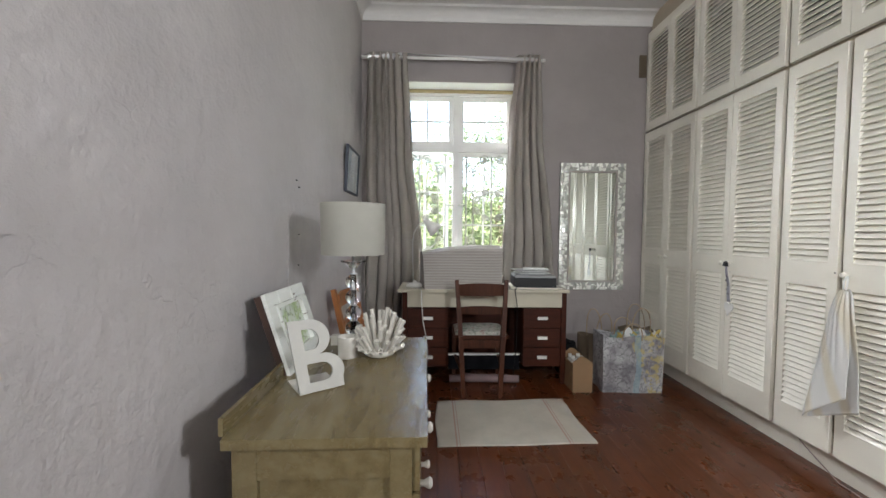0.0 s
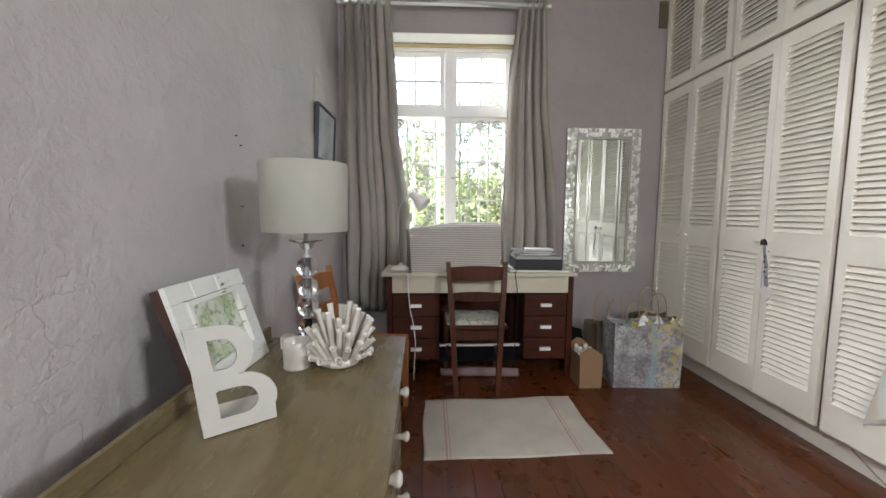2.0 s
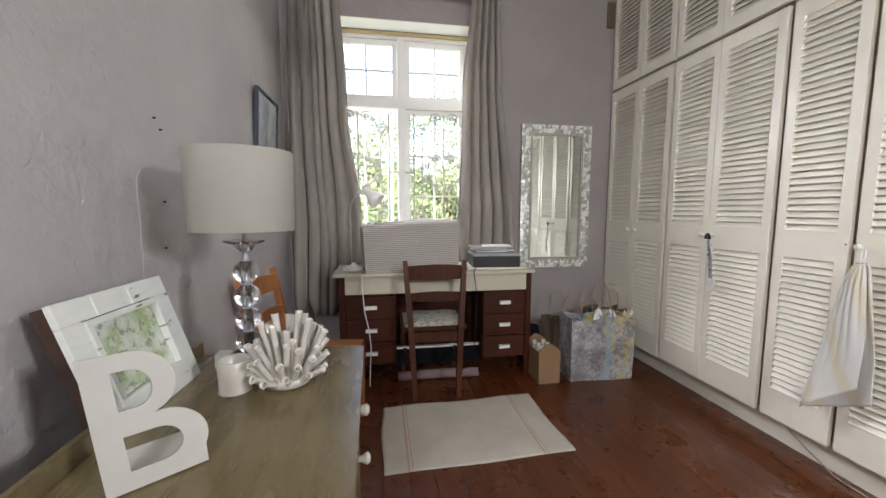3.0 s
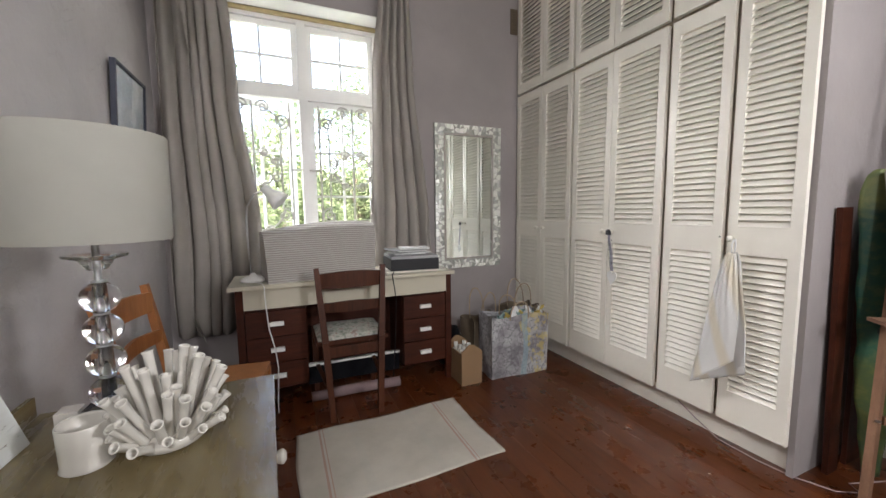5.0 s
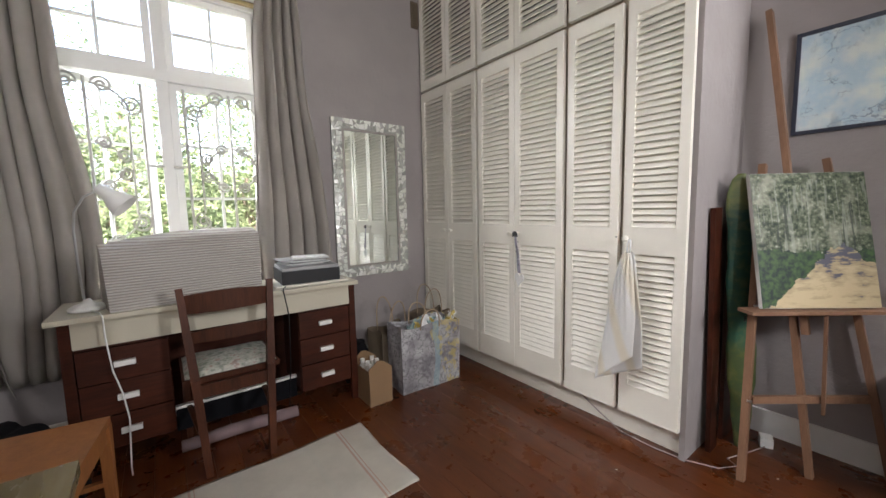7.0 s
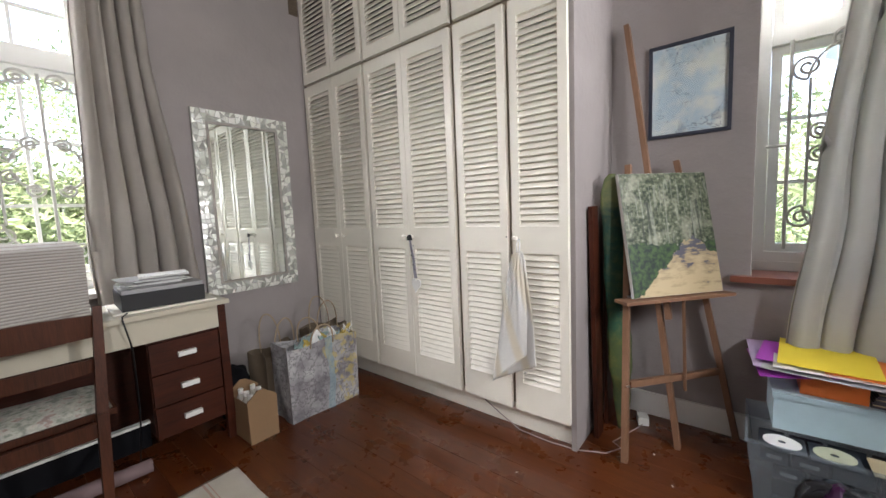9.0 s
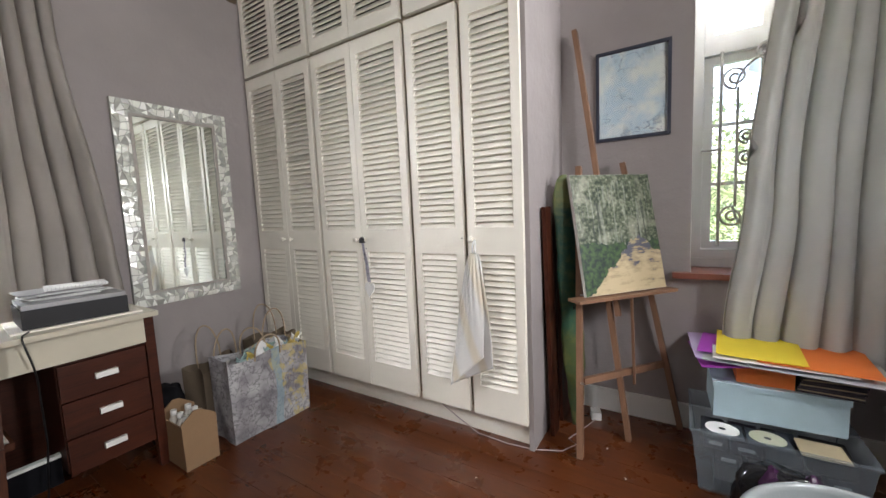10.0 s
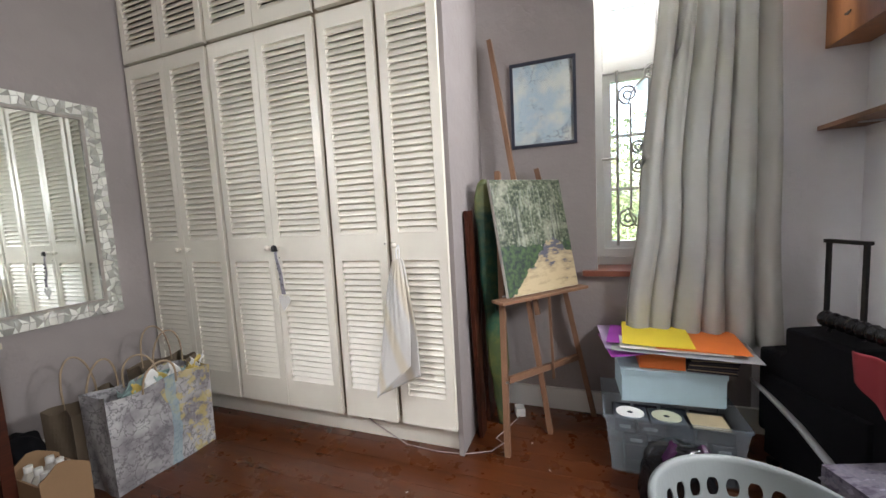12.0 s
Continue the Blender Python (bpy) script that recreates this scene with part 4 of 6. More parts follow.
# panel added to hide the lit wall and keep the kneehole dark
part("added_back_panel", box(0.10, 1.335, 3.702, 3.712, 0.10, 0.745), M_DESKW, desk)
# black colour here carries the shade under the desk
part("modesty_panel", box(0.431, 1.029, 3.47, 3.485, 0.08, 0.20), M_BLACKCLOTH, desk, "dark panel, blackened for the shade under the desk")
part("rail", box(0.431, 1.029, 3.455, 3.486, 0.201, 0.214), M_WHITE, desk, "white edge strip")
roll = thing("cloth_roll", "pale pinkish cloth rolled up on the floor under the desk", "cloth", pose(0, 0, 0))
part("roll", tube([(0.44, 3.385, 0.034), (0.7, 3.39, 0.036), (1.0, 3.375, 0.034)], [0.03, 0.034, 0.031], 12), M_ROSE, roll, smooth=True)
heap = thing("black_bag", "crumpled black bag on the floor between the curtain and the desk", "bag", pose(-0.14, 3.42, 0))


part("body", lump(0.18, 0.27, 0.30, 4, ragged=0.3), M_BLACKCLOTH, heap, smooth=True)

# machine under a striped cover
cover = thing("machine_cover", "grey and cream ribbed cover over a machine on the desk", "fabric cover", pose(0.225, 3.31, DZ + 0.001, 0, 0, 8))


def cover_point(u, v):
    w, d = 0.655, 0.24
    top = 0.262 + 0.065 * u - 0.015 * u * u + 0.018 * math.sin(math.pi * u)
    sway = 0.004 * math.sin(9 * u + 2)
    if v < 0.42:
        k = v / 0.42
        return (u * w + (0.012 - 0.012 * k) * (1 - 2 * u), 0.03 * k + sway * (1 - k) + 0.004 * math.sin(7 * u + 5 * k), top * k)
    if v < 0.62:
        k = (v - 0.42) / 0.2
        return (u * w, 0.03 + (d - 0.03) * k, top + 0.018 * math.sin(math.pi * k) + 0.02 * k)
    k = (v - 0.62) / 0.38
    return (u * w, d + 0.01 * k, (top + 0.02) * (1 - k))


bm = grid_sheet(40, 50, cover_point)
part("cover", bm, M_COVER, cover, smooth=True)
for u in (0.0, 1.0):
    bm = bmesh.new()
    pr = [bm.verts.new(cover_point(u, v / 50)) for v in range(51)]
    bm.faces.new(pr)
    part("side_flap", bm, M_COVER, cover)

printer = thing("printer", "low black printer with a grey lid on the cream desk", "printer", pose(1.14, 3.52, DZ + 0.001, 0, 0, -4))
part("tray", box(-0.20, 0.21, -0.16, 0.15, 0, 0.008), M_CREAM, printer, "cream board")
part("body", box(-0.165, 0.165, -0.14, 0.14, 0.009, 0.085), M_BLACK, printer, bevel=0.015)
part("lid", box(-0.16, 0.16, -0.135, 0.135, 0.086, 0.104), M_GREYP, printer, "grey lid", bevel=0.006)
rnd = random.Random(3)
stack = thing("paper_stack", "untidy stack of papers and a notebook on the printer", "papers", pose(1.12, 3.53, DZ + 0.106))
for k in range(7):
    w, d = rnd.uniform(0.2, 0.27), rnd.uniform(0.16, 0.21)
    sh = part("paper", slab(pose(rnd.uniform(-0.04, 0.02), rnd.uniform(-0.02, 0.02), 0.002 + k * 0.005, 0, 0, rnd.uniform(-14, 14)), w, d, 0.0035), M_PAPER if k % 3 else M_GREYP, stack)
nb = thing("notebook", "spiral-bound notebook with a pale cover lying on the papers", "notebook", pose(1.16, 3.50, DZ + 0.144, 0, 0, -10))
part("cover", box(-0.1, 0.1, -0.075, 0.075, 0, 0.01), M_PAPER, nb, bevel=0.002)
bm = bmesh.new()
for i in range(16):
    tube([(-0.09 + i * 0.012, -0.078 + 0.007 * math.cos(a), 0.006 + 0.008 * math.sin(a)) for a in [k * math.pi / 4 for k in range(8)]], 0.001, 5, bm)
part("spiral", bm, M_METAL, nb, "wire spiral")

dl = thing("desk_lamp", "small white gooseneck desk lamp clamped upright on the desk", "desk lamp", pose(0.150, 3.47, DZ + 0.001))
part("base", lathe([(0, 0), (0.068, 0), (0.07, 0.012), (0.05, 0.024), (0.02, 0.034), (0.012, 0.05), (0, 0.05)], 28), M_WHITE, dl, smooth=True)
part("stem", tube([(-0.01, 0, 0.05), (-0.016, 0, 0.2), (-0.018, 0, 0.36), (-0.008, -0.01, 0.44), (0.03, -0.03, 0.505), (0.075, -0.045, 0.53)], 0.0048, 8), M_METAL, dl, "steel stem", smooth=True)
sh = part("shade", lathe([(0.0, -0.005), (0.022, 0.0), (0.028, 0.03), (0.03, 0.05), (0.045, 0.075), (0.06, 0.125), (0.057, 0.125), (0.042, 0.077), (0.026, 0.05), (0, 0.045)], 26), M_WHITE, dl, smooth=True)
sh.matrix_basis = Matrix.Translation((0.082, -0.048, 0.545)) @ Vector((0.105, -0.03, -0.10)).to_track_quat("Z", "Y").to_matrix().to_4x4()
dlm = dl.matrix_basis.inverted()
part("cord", tube([tuple(dlm @ Vector(p)) for p in [(0.16, 3.42, DZ + 0.006), (0.2, 3.33, DZ + 0.006), (0.212, 3.29, DZ - 0.004), (0.215, 3.283, DZ - 0.1), (0.225, 3.30, 0.52), (0.25, 3.31, 0.4), (0.262, 3.318, 0.28), (0.25, 3.318, 0.05), (0.25, 3.33, 0.004)]], 0.0034, 7), M_PAPER, dl, "white power cord", smooth=True)
prm = printer.matrix_basis.inverted()
part("cord", tube([tuple(prm @ Vector(p)) for p in [(0.99, 3.40, DZ + 0.006), (0.95, 3.31, DZ + 0.006), (0.945, 3.292, DZ - 0.005), (0.965, 3.31, 0.66), (0.975, 3.33, 0.6), (0.99, 3.42, 0.3), (0.96, 3.4, 0.004)]], 0.0035, 6), M_BLACK, printer, "black power cord", smooth=True)

# ---- chairs ----
def dining_chair(m, wood_mat, label, top_y, foot_y=-0.225):
    """A ladder-back chair, facing +y, origin on the floor at its middle."""
    c = thing("chair", label, "chair", m, "wooden ladder-back chairs")
    sy = -0.19
    for s in (-1, 1):
        part("front_leg", beam((s * 0.185, 0.2, 0), (s * 0.185, 0.2, 0.419), 0.028, 0.028, None, 0.036, 0.036), wood_mat, c, bevel=0.003)
        bm = beam((s * 0.135, foot_y, 0), (s * 0.158, sy, 0.45), 0.03, 0.035, None, 0.036, 0.038)
        part("back_leg", bm, wood_mat, c, bevel=0.003)
        bm = beam((s * 0.158, sy, 0.4505), (s * 0.188, top_y, 0.862), 0.036, 0.038, None, 0.028, 0.026)
        part("back_post", bm, wood_mat, c, bevel=0.005)
        part("stretcher", beam((s * 0.155, -0.19, 0.2), (s * 0.183, 0.185, 0.2), 0.018, 0.022), wood_mat, c)
    part("seat", box(-0.205, 0.205, -0.165, 0.215, 0.42, 0.445), wood_mat, c, bevel=0.006)
    for z, h in ((0.785, 0.085), (0.635, 0.05)):
        y = sy + (top_y - sy) * (z - 0.45) / 0.41
        hw = 0.155 + 0.03 * (z - 0.45) / 0.41 - 0.008
        bm = grid_sheet(12, 3, lambda u, v: (-hw + 2 * hw * u, y - 0.022 * math.sin(math.pi * u) + 0.004, z - h / 2 + h * v + (0.012 * math.sin(math.pi * u) if v > 0.9 else 0)), 0.014)
        part("back_rail", bm, wood_mat, c)
    part("seat_rail", box(-0.14, 0.14, sy - 0.012, sy + 0.01, 0.36, 0.42), wood_mat, c, bevel=0.002)
    part("front_rail", box(-0.166, 0.166, 0.19, 0.208, 0.36, 0.42), wood_mat, c, bevel=0.002)
    return c


dining_chair(pose(0.668, 3.33, 0), M_CHAIR, "dark wooden ladder-back chair pushed up to the desk", -0.14)
cush = thing("seat_cushion", "thin floral seat cushion on the dark chair", "cushion", pose(0.668, 3.335, 0.446))
bm = grid_sheet(24, 20, lambda u, v: ((u - 0.5) * 0.39, (v - 0.5) * 0.34 + 0.01, 0.034 * (max(0, math.sin(math.pi * u)) ** 0.35) * (max(0, math.sin(math.pi * v)) ** 0.35) + 0.003 * math.sin(9 * u) * math.sin(8 * v)))
part("pad", bm, M_FLORAL, cush, smooth=True)
part("underside", box(-0.19, 0.19, -0.155, 0.175, 0.0, 0.002), M_FLORAL, cush)
dining_chair(pose(CH2[0], CH2[1], 0, 0, 0, CH2[2]), M_ORANGE, "orange-brown wooden chair with its back to the wall", -0.275)

# ---- dresser ----
TZ = 0.715
dresser = thing("dresser", "olive-painted chest of drawers with a glossy worn top", "chest of drawers", pose(0.040, 1.705, 0, 0, 0, 1.3))
part("top", box(-0.25, 0.243, -0.440, 0.440, TZ - 0.026, TZ), M_OLIVE, dresser, bevel=0.009)
part("gallery", box(-0.262, -0.2505, -0.425, 0.43, TZ + 0.0005, TZ + 0.045), M_OLIVE, dresser, bevel=0.006)
part("carcass", box(-0.235, 0.205, -0.403, 0.412, 0.08, TZ - 0.027), M_OLIVE, dresser, bevel=0.003)
for y in (-0.4065, 0.4135):
    y0, y1 = (y - 0.012, y + 0.0025) if y < 0 else (y - 0.001, y + 0.012)
    bm = bmesh.new()
    for a, b, z0, z1 in ((-0.235, -0.175, 0.08, 0.688), (0.15, 0.205, 0.08, 0.688), (-0.1745, 0.1495, 0.60, 0.688), (-0.1745, 0.1495, 0.08, 0.17)):
        box(a, b, y0, y1, z0, z1, bm)
    part("side_frame", bm, M_OLIVE, dresser)
for x in (-0.21, 0.18):
    for y in (-0.375, 0.385):
        part("foot", lathe([(0.02, 0), (0.03, 0.02), (0.032, 0.05), (0.022, 0.079)], 16, None, (x, y, 0)), M_OLIVE, dresser, smooth=True)
for k, (z0, z1) in enumerate(((0.545, 0.675), (0.36, 0.535), (0.11, 0.35))):
    for y0, y1 in (((-0.388, 0.000), (0.008, 0.398)) if k == 0 else ((-0.388, 0.398),)):
        dr = part("drawer", box(0.2055, 0.224, y0, y1, z0, z1), M_OLIVE, dresser, bevel=0.004)
        for f in ((0.5,) if k == 0 else (0.22, 0.78)):
            kb = part("knob", lathe([(0, 0), (0.011, 0), (0.009, 0.012), (0.016, 0.024), (0.0175, 0.031), (0.01, 0.038), (0, 0.039)], 18), M_CERAMIC, dr, "cream knob", smooth=True)
            kb.matrix_basis = pose(0.2235, y0 + (y1 - y0) * f, (z0 + z1) / 2, 0, 90, 0)

# picture frame leaning on the dresser
pf = thing("photo_frame", "distressed white wooden frame with a tree photograph on the dresser", "picture frame", pose(-0.177, 1.828, TZ + 0.002) @ pose(0, 0, 0, 0, 0, 87.8) @ pose(0, 0, 0, -18, 0, 0))
W2, H = 0.165, 0.294
for n, (x0, x1, z0, z1) in (("rail", (-W2, W2, 0, 0.048)), ("rail", (-W2, W2, H - 0.048, H)), ("stile", (-W2, -W2 + 0.048, 0.0485, H - 0.0485)), ("stile", (W2 - 0.048, W2, 0.0485, H - 0.0485))):
    part(n, box(x0, x1, 0, 0.014, z0, z1), M_DISTRESSED, pf, bevel=0.002)
for n, (x0, x1, z0, z1) in (("inner_rail", (-W2 + 0.050, W2 - 0.050, 0.050, 0.064)), ("inner_rail", (-W2 + 0.050, W2 - 0.050, H - 0.064, H - 0.050)), ("inner_stile", (-W2 + 0.050, -W2 + 0.062, 0.0645, H - 0.0645)), ("inner_stile", (W2 - 0.062, W2 - 0.050, 0.0645, H - 0.0645))):
    part(n, box(x0, x1, -0.006, 0.012, z0, z1), M_DISTRESSED, pf, bevel=0.002)
part("picture", box(-W2 + 0.063, W2 - 0.063, 0.012, 0.015, 0.065, H - 0.065), M_PHOTO, pf, "photograph of green branches")
part("backing", box(-W2 + 0.002, W2 - 0.002, 0.0155, 0.040, 0.003, H - 0.002), M_BACKING, pf, "dark brown back")
for x0, z0 in ((-0.075, H - 0.047), (0.03, H - 0.047)):
    part("batten", box(x0, x0 + 0.07, -0.004, -0.0005, z0, z0 + 0.042), M_DISTRESSED, pf, bevel=0.001)

# letter B bookend
def letter_b(m):
    t = thing("letter_ornament", "cream letter B on a flat foot, standing on the dresser", "ornament", m)
    h, st, slant = 0.222, 0.036, -0.10

    def arc(cx, cz, rx, rz, n=10, end=math.pi):
        return [(cx + rx * math.sin(end * i / n), cz + rz * math.cos(end * i / n)) for i in range(n + 1)]

    outer = [(0, 0), (0, h)] + arc(0.066, 0.166, 0.056, 0.056) + arc(0.088, 0.058, 0.062, 0.054, 10, 2.1)[1:] + [(0.139, 0)]
    in_t = arc(0.060, 0.160, 0.028, 0.033) + [(st, 0.127), (st, 0.193)]
    in_b = arc(0.080, 0.057, 0.033, 0.029) + [(st - 0.002, 0.028), (st - 0.002, 0.086)]
    outer, in_t, in_b = ([(x + slant * z, z) for x, z in loop] for loop in (outer, in_t, in_b))
    cu = bpy.data.curves.new("letter", "CURVE")
    cu.dimensions, cu.fill_mode, cu.extrude, cu.bevel_depth = "2D", "BOTH", 0.005, 0.0008
    for loop in (outer, in_t, in_b):
        sp = cu.splines.new("POLY")
        sp.points.add(len(loop) - 1)
        for p, (x, z) in zip(sp.points, loop):
            p.co = (x, z, 0, 1)
        sp.use_cyclic_u = True
    tmp = new("letter", cu)
    me = bpy.data.meshes.new_from_object(tmp)
    bpy.data.objects.remove(tmp)
    me.materials.clear()
    me.materials.append(M_LETTER)
    ob = tagged(new("letter", me))
    ob.parent = t
    ob.matrix_basis = pose(0, 0, 0.001, 90, 0, 0)
    ft = part("foot", box(0.0, 0.130, 0.0065, 0.135, -0.001, 0.003), M_CERAMIC, t, bevel=0.001)
    ft.matrix_basis = pose(0, 0, 0, BROT[1], BROT[2], 0).inverted()
    return t


letter_b(pose(*BPOS) @ pose(0, 0, 0, 0, 0, BROT[0]) @ pose(0, 0, 0, BROT[1], BROT[2], 0))

mug = thing("mug", "plain cream cup beside the coral ornament on the dresser", "cup", pose(-0.036, 1.868, TZ))
part("body", lathe([(0, 0.0), (0.037, 0.0), (0.040, 0.003), (0.0375, 0.008), (0.0385, 0.04), (0.040, 0.082), (0.0385, 0.084), (0.037, 0.08), (0.036, 0.01), (0, 0.008)], 40), M_CERAMIC, mug, smooth=True)
mug2 = thing("trinket", "small cream trinket against the back of the dresser", "ornament", pose(-0.125, 2.04, TZ))
part("body", box(-0.02, 0.02, -0.02, 0.02, 0, 0.04), M_CERAMIC, mug2, bevel=0.01)

coral = thing("coral_ornament", "white ceramic coral ornament with many open tubes", "ornament", pose(0.088, 1.888, TZ))
part("base", lathe([(0, 0), (0.042, 0), (0.058, 0.008), (0.066, 0.020), (0.068, 0.030), (0.060, 0.034), (0.03, 0.045), (0, 0.05)], 36), M_CERAMIC, coral, smooth=True)
rnd = random.Random(11)
for ring, (n, tilt, ln, r0) in enumerate(((5, 7, 0.150, 0.012), (9, 17, 0.138, 0.027), (13, 28, 0.118, 0.040), (14, 42, 0.090, 0.048), (14, 62, 0.052, 0.054))):
    for i in range(n):
        a = 2 * math.pi * (i + 0.5 * (ring % 2)) / n + rnd.uniform(-0.14, 0.14)
        tl = radians(tilt + rnd.uniform(-6, 6))
        d = Vector((math.cos(a) * math.sin(tl), math.sin(a) * math.sin(tl), math.cos(tl)))
        p0 = Vector((math.cos(a) * r0, math.sin(a) * r0, 0.028 if ring < 3 else 0.022))
        ax = d * ln * rnd.uniform(0.76, 1.12) + Vector((rnd.uniform(-1, 1), rnd.uniform(-1, 1), 0.6)) * 0.008
        r, ln3 = rnd.uniform(0.0078, 0.0094), ax.length
        tb = lathe([(r * 1.3, 0), (r * 0.92, 0.35 * ln3), (r * 0.90, 0.75 * ln3), (r * 1.02, ln3 - 0.006), (r * 1.16, ln3 - 0.0015), (r * 1.08, ln3), (r * 0.78, ln3 - 0.002), (r * 0.62, ln3 - 0.014), (r * 0.55, 0.5 * ln3), (0, 0.5 * ln3)], 14)
        part("tube", tb, M_CERAMIC, coral, smooth=True).matrix_basis = Matrix.Translation(p0) @ ax.to_track_quat("Z", "Y").to_matrix().to_4x4()

# table lamp
lamp = thing("table_lamp", "table lamp of crystal balls with a white drum shade", "table lamp", pose(-0.041, 2.0, TZ))
part("base", box(-0.05, 0.05, -0.05, 0.05, 0, 0.046), M_CRYSTAL, lamp, "clear crystal base", bevel=0.004)
for k in range(4):
    z = 0.083 + k * 0.0675
    part("ball", lathe([(0.009, -0.0325)] + [(0.0345 * math.cos(a), 0.0330 * math.sin(a)) for a in [radians(x) for x in range(-70, 71, 14)]] + [(0.009, 0.0325), (0.009, -0.0325)], 32, None, (0, 0, z)), M_CRYSTAL, lamp, "clear crystal ball", smooth=True)
    part("collar", lathe([(0.0065, -0.002), (0.014, -0.002), (0.014, 0.002), (0.0065, 0.002), (0.0065, -0.002)], 20, None, (0, 0, z + 0.0337)), M_METAL, lamp)
part("dish", lathe([(0.008, 0.0), (0.018, 0.002), (0.024, 0.012), (0.03, 0.022), (0.052, 0.028), (0.054, 0.033), (0.028, 0.031), (0.008, 0.028), (0.008, 0.0)], 32, None, (0, 0, 0.342)), M_CRYSTAL, lamp, "clear crystal dish", smooth=True)
part("stem", tube([(0, 0, 0.02), (0, 0, 0.44)], 0.0062, 12), M_METAL, lamp, "metal stem", smooth=True)
part("shade", lathe([(0.132, 0.402), (0.133, 0.404), (0.136, 0.616), (0.135, 0.618), (0.133, 0.616), (0.130, 0.404), (0.132, 0.402)], 56), M_SHADE, lamp, "white fabric drum shade", smooth=True)
bm = tube([(-0.133, 0, 0.605), (0.133, 0, 0.605)], 0.002, 6)
tube([(0, -0.133, 0.605), (0, 0.133, 0.605)], 0.002, 6, bm)
tube([(0, 0, 0.44), (0, 0, 0.606)], 0.004, 6, bm)
part("shade_carrier", bm, M_METAL, lamp)
bulb = part("bulb", lathe([(0.0, 0.44), (0.013, 0.445), (0.014, 0.47), (0.027, 0.51), (0.022, 0.54), (0, 0.55)], 20, None, (0.0, 0.0, 0)), M_WHITE, lamp, "unlit bulb", smooth=True)

# ---- rug ----
rug = thing("rug", "cream cotton rug with thin reddish stripes on the floorboards", "rug", pose(0, 0, 0))
rnd = random.Random(5)
bm = grid_sheet(60, 36, lambda u, v: (0.328 + 0.932 * u + 0.006 * math.sin(7 * v + 1) - 0.012 * v * u, 2.45 + 0.03 * u + (0.585) * v + 0.004 * math.sin(9 * u), 0.007 + 0.0025 * math.sin(11 * u + 2 * v) * math.sin(5 * v) + (0.0015 * math.sin(40 * v) if u < 0.02 or u > 0.98 else 0)), 0.005)
part("mat", bm, M_RUG, rug, smooth=True)

# ---- mirror ----
mirror = thing("mirror", "tall wall mirror in a silver mosaic frame above the paper bags", "mirror", pose(0, 0, 0))
MX0, MX1, MZ0, MZ1, MW = 1.47, 2.08, 0.695, 1.87, 0.088
part("glass", box(MX0 + MW - 0.003, MX1 - MW + 0.003, 3.848, 3.852, MZ0 + MW - 0.003, MZ1 - MW + 0.003), M_MIRROR, mirror, "mirror glass")
bm = bmesh.new()
for x0, x1, z0, z1 in ((MX0, MX0 + MW - 0.004, MZ0, MZ1), (MX1 - MW + 0.004, MX1, MZ0, MZ1), (MX0 + MW - 0.0035, MX1 - MW + 0.0035, MZ0, MZ0 + MW - 0.004), (MX0 + MW - 0.0035, MX1 - MW + 0.0035, MZ1 - MW + 0.004, MZ1)):
    box(x0, x1, 3.846, 3.868, z0, z1, bm)
part("frame", bm, M_CHIPBACK, mirror, "pale grey frame")
for x0, x1, z0, z1 in ((MX0 + MW - 0.013, MX0 + MW + 0.003, MZ0 + MW, MZ1 - MW), (MX1 - MW - 0.003, MX1 - MW + 0.013, MZ0 + MW, MZ1 - MW), (MX0 + MW - 0.013, MX1 - MW + 0.013, MZ0 + MW - 0.013, MZ0 + MW - 0.0002), (MX0 + MW - 0.013, MX1 - MW + 0.013, MZ1 - MW + 0.0002, MZ1 - MW + 0.013)):
    part("inner_moulding", box(x0, x1, 3.838, 3.8458, z0, z1), M_MOULD, mirror)
rnd = random.Random(8)
PX, PZ = 0.0272, 0.0335
nx, nz = int((MX1 - MX0) / PX), int((MZ1 - MZ0) / PZ)
PX, PZ = (MX1 - MX0) / nx, (MZ1 - MZ0) / nz
jit = {(i, j): (MX0 + i * PX + (rnd.uniform(-0.42, 0.42) * PX if 0 < i < nx else 0), MZ0 + j * PZ + (rnd.uniform(-0.42, 0.42) * PZ if 0 < j < nz else 0)) for i in range(nx + 1) for j in range(nz + 1)}
for i in range(nx):
    for j in range(nz):
        cx, cz = MX0 + (i + 0.5) * PX, MZ0 + (j + 0.5) * PZ
        if MX0 + MW - 0.012 < cx < MX1 - MW + 0.012 and MZ0 + MW - 0.016 < cz < MZ1 - MW + 0.016:
            continue
        cs = [jit[(i, j)], jit[(i + 1, j)], jit[(i + 1, j + 1)], jit[(i, j + 1)]]
        mxx, mzz = sum(c[0] for c in cs) / 4, sum(c[1] for c in cs) / 4
        drops = rnd.random() < 0.35
        if drops:
            cs.pop(rnd.randrange(4))
        bm = bmesh.new()
        tilt = (rnd.uniform(-0.09, 0.09), rnd.uniform(-0.09, 0.09))
        fr, bk = [], []
        for x, z in cs:
            x, z = mxx + (x - mxx) * 0.88, mzz + (z - mzz) * 0.88
            fr.append(bm.verts.new((x, 3.8425 + (x - mxx) * tilt[0] + (z - mzz) * tilt[1], z)))
            bk.append(bm.verts.new((x, 3.8455, z)))
        bm.faces.new(fr)
        bm.faces.new(bk[::-1])
        for a in range(len(fr)):
            b = (a + 1) % len(fr)
            bm.faces.new((fr[b], fr[a], bk[a], bk[b]))
        part("mosaic_piece", bm, M_CHIP, mirror)

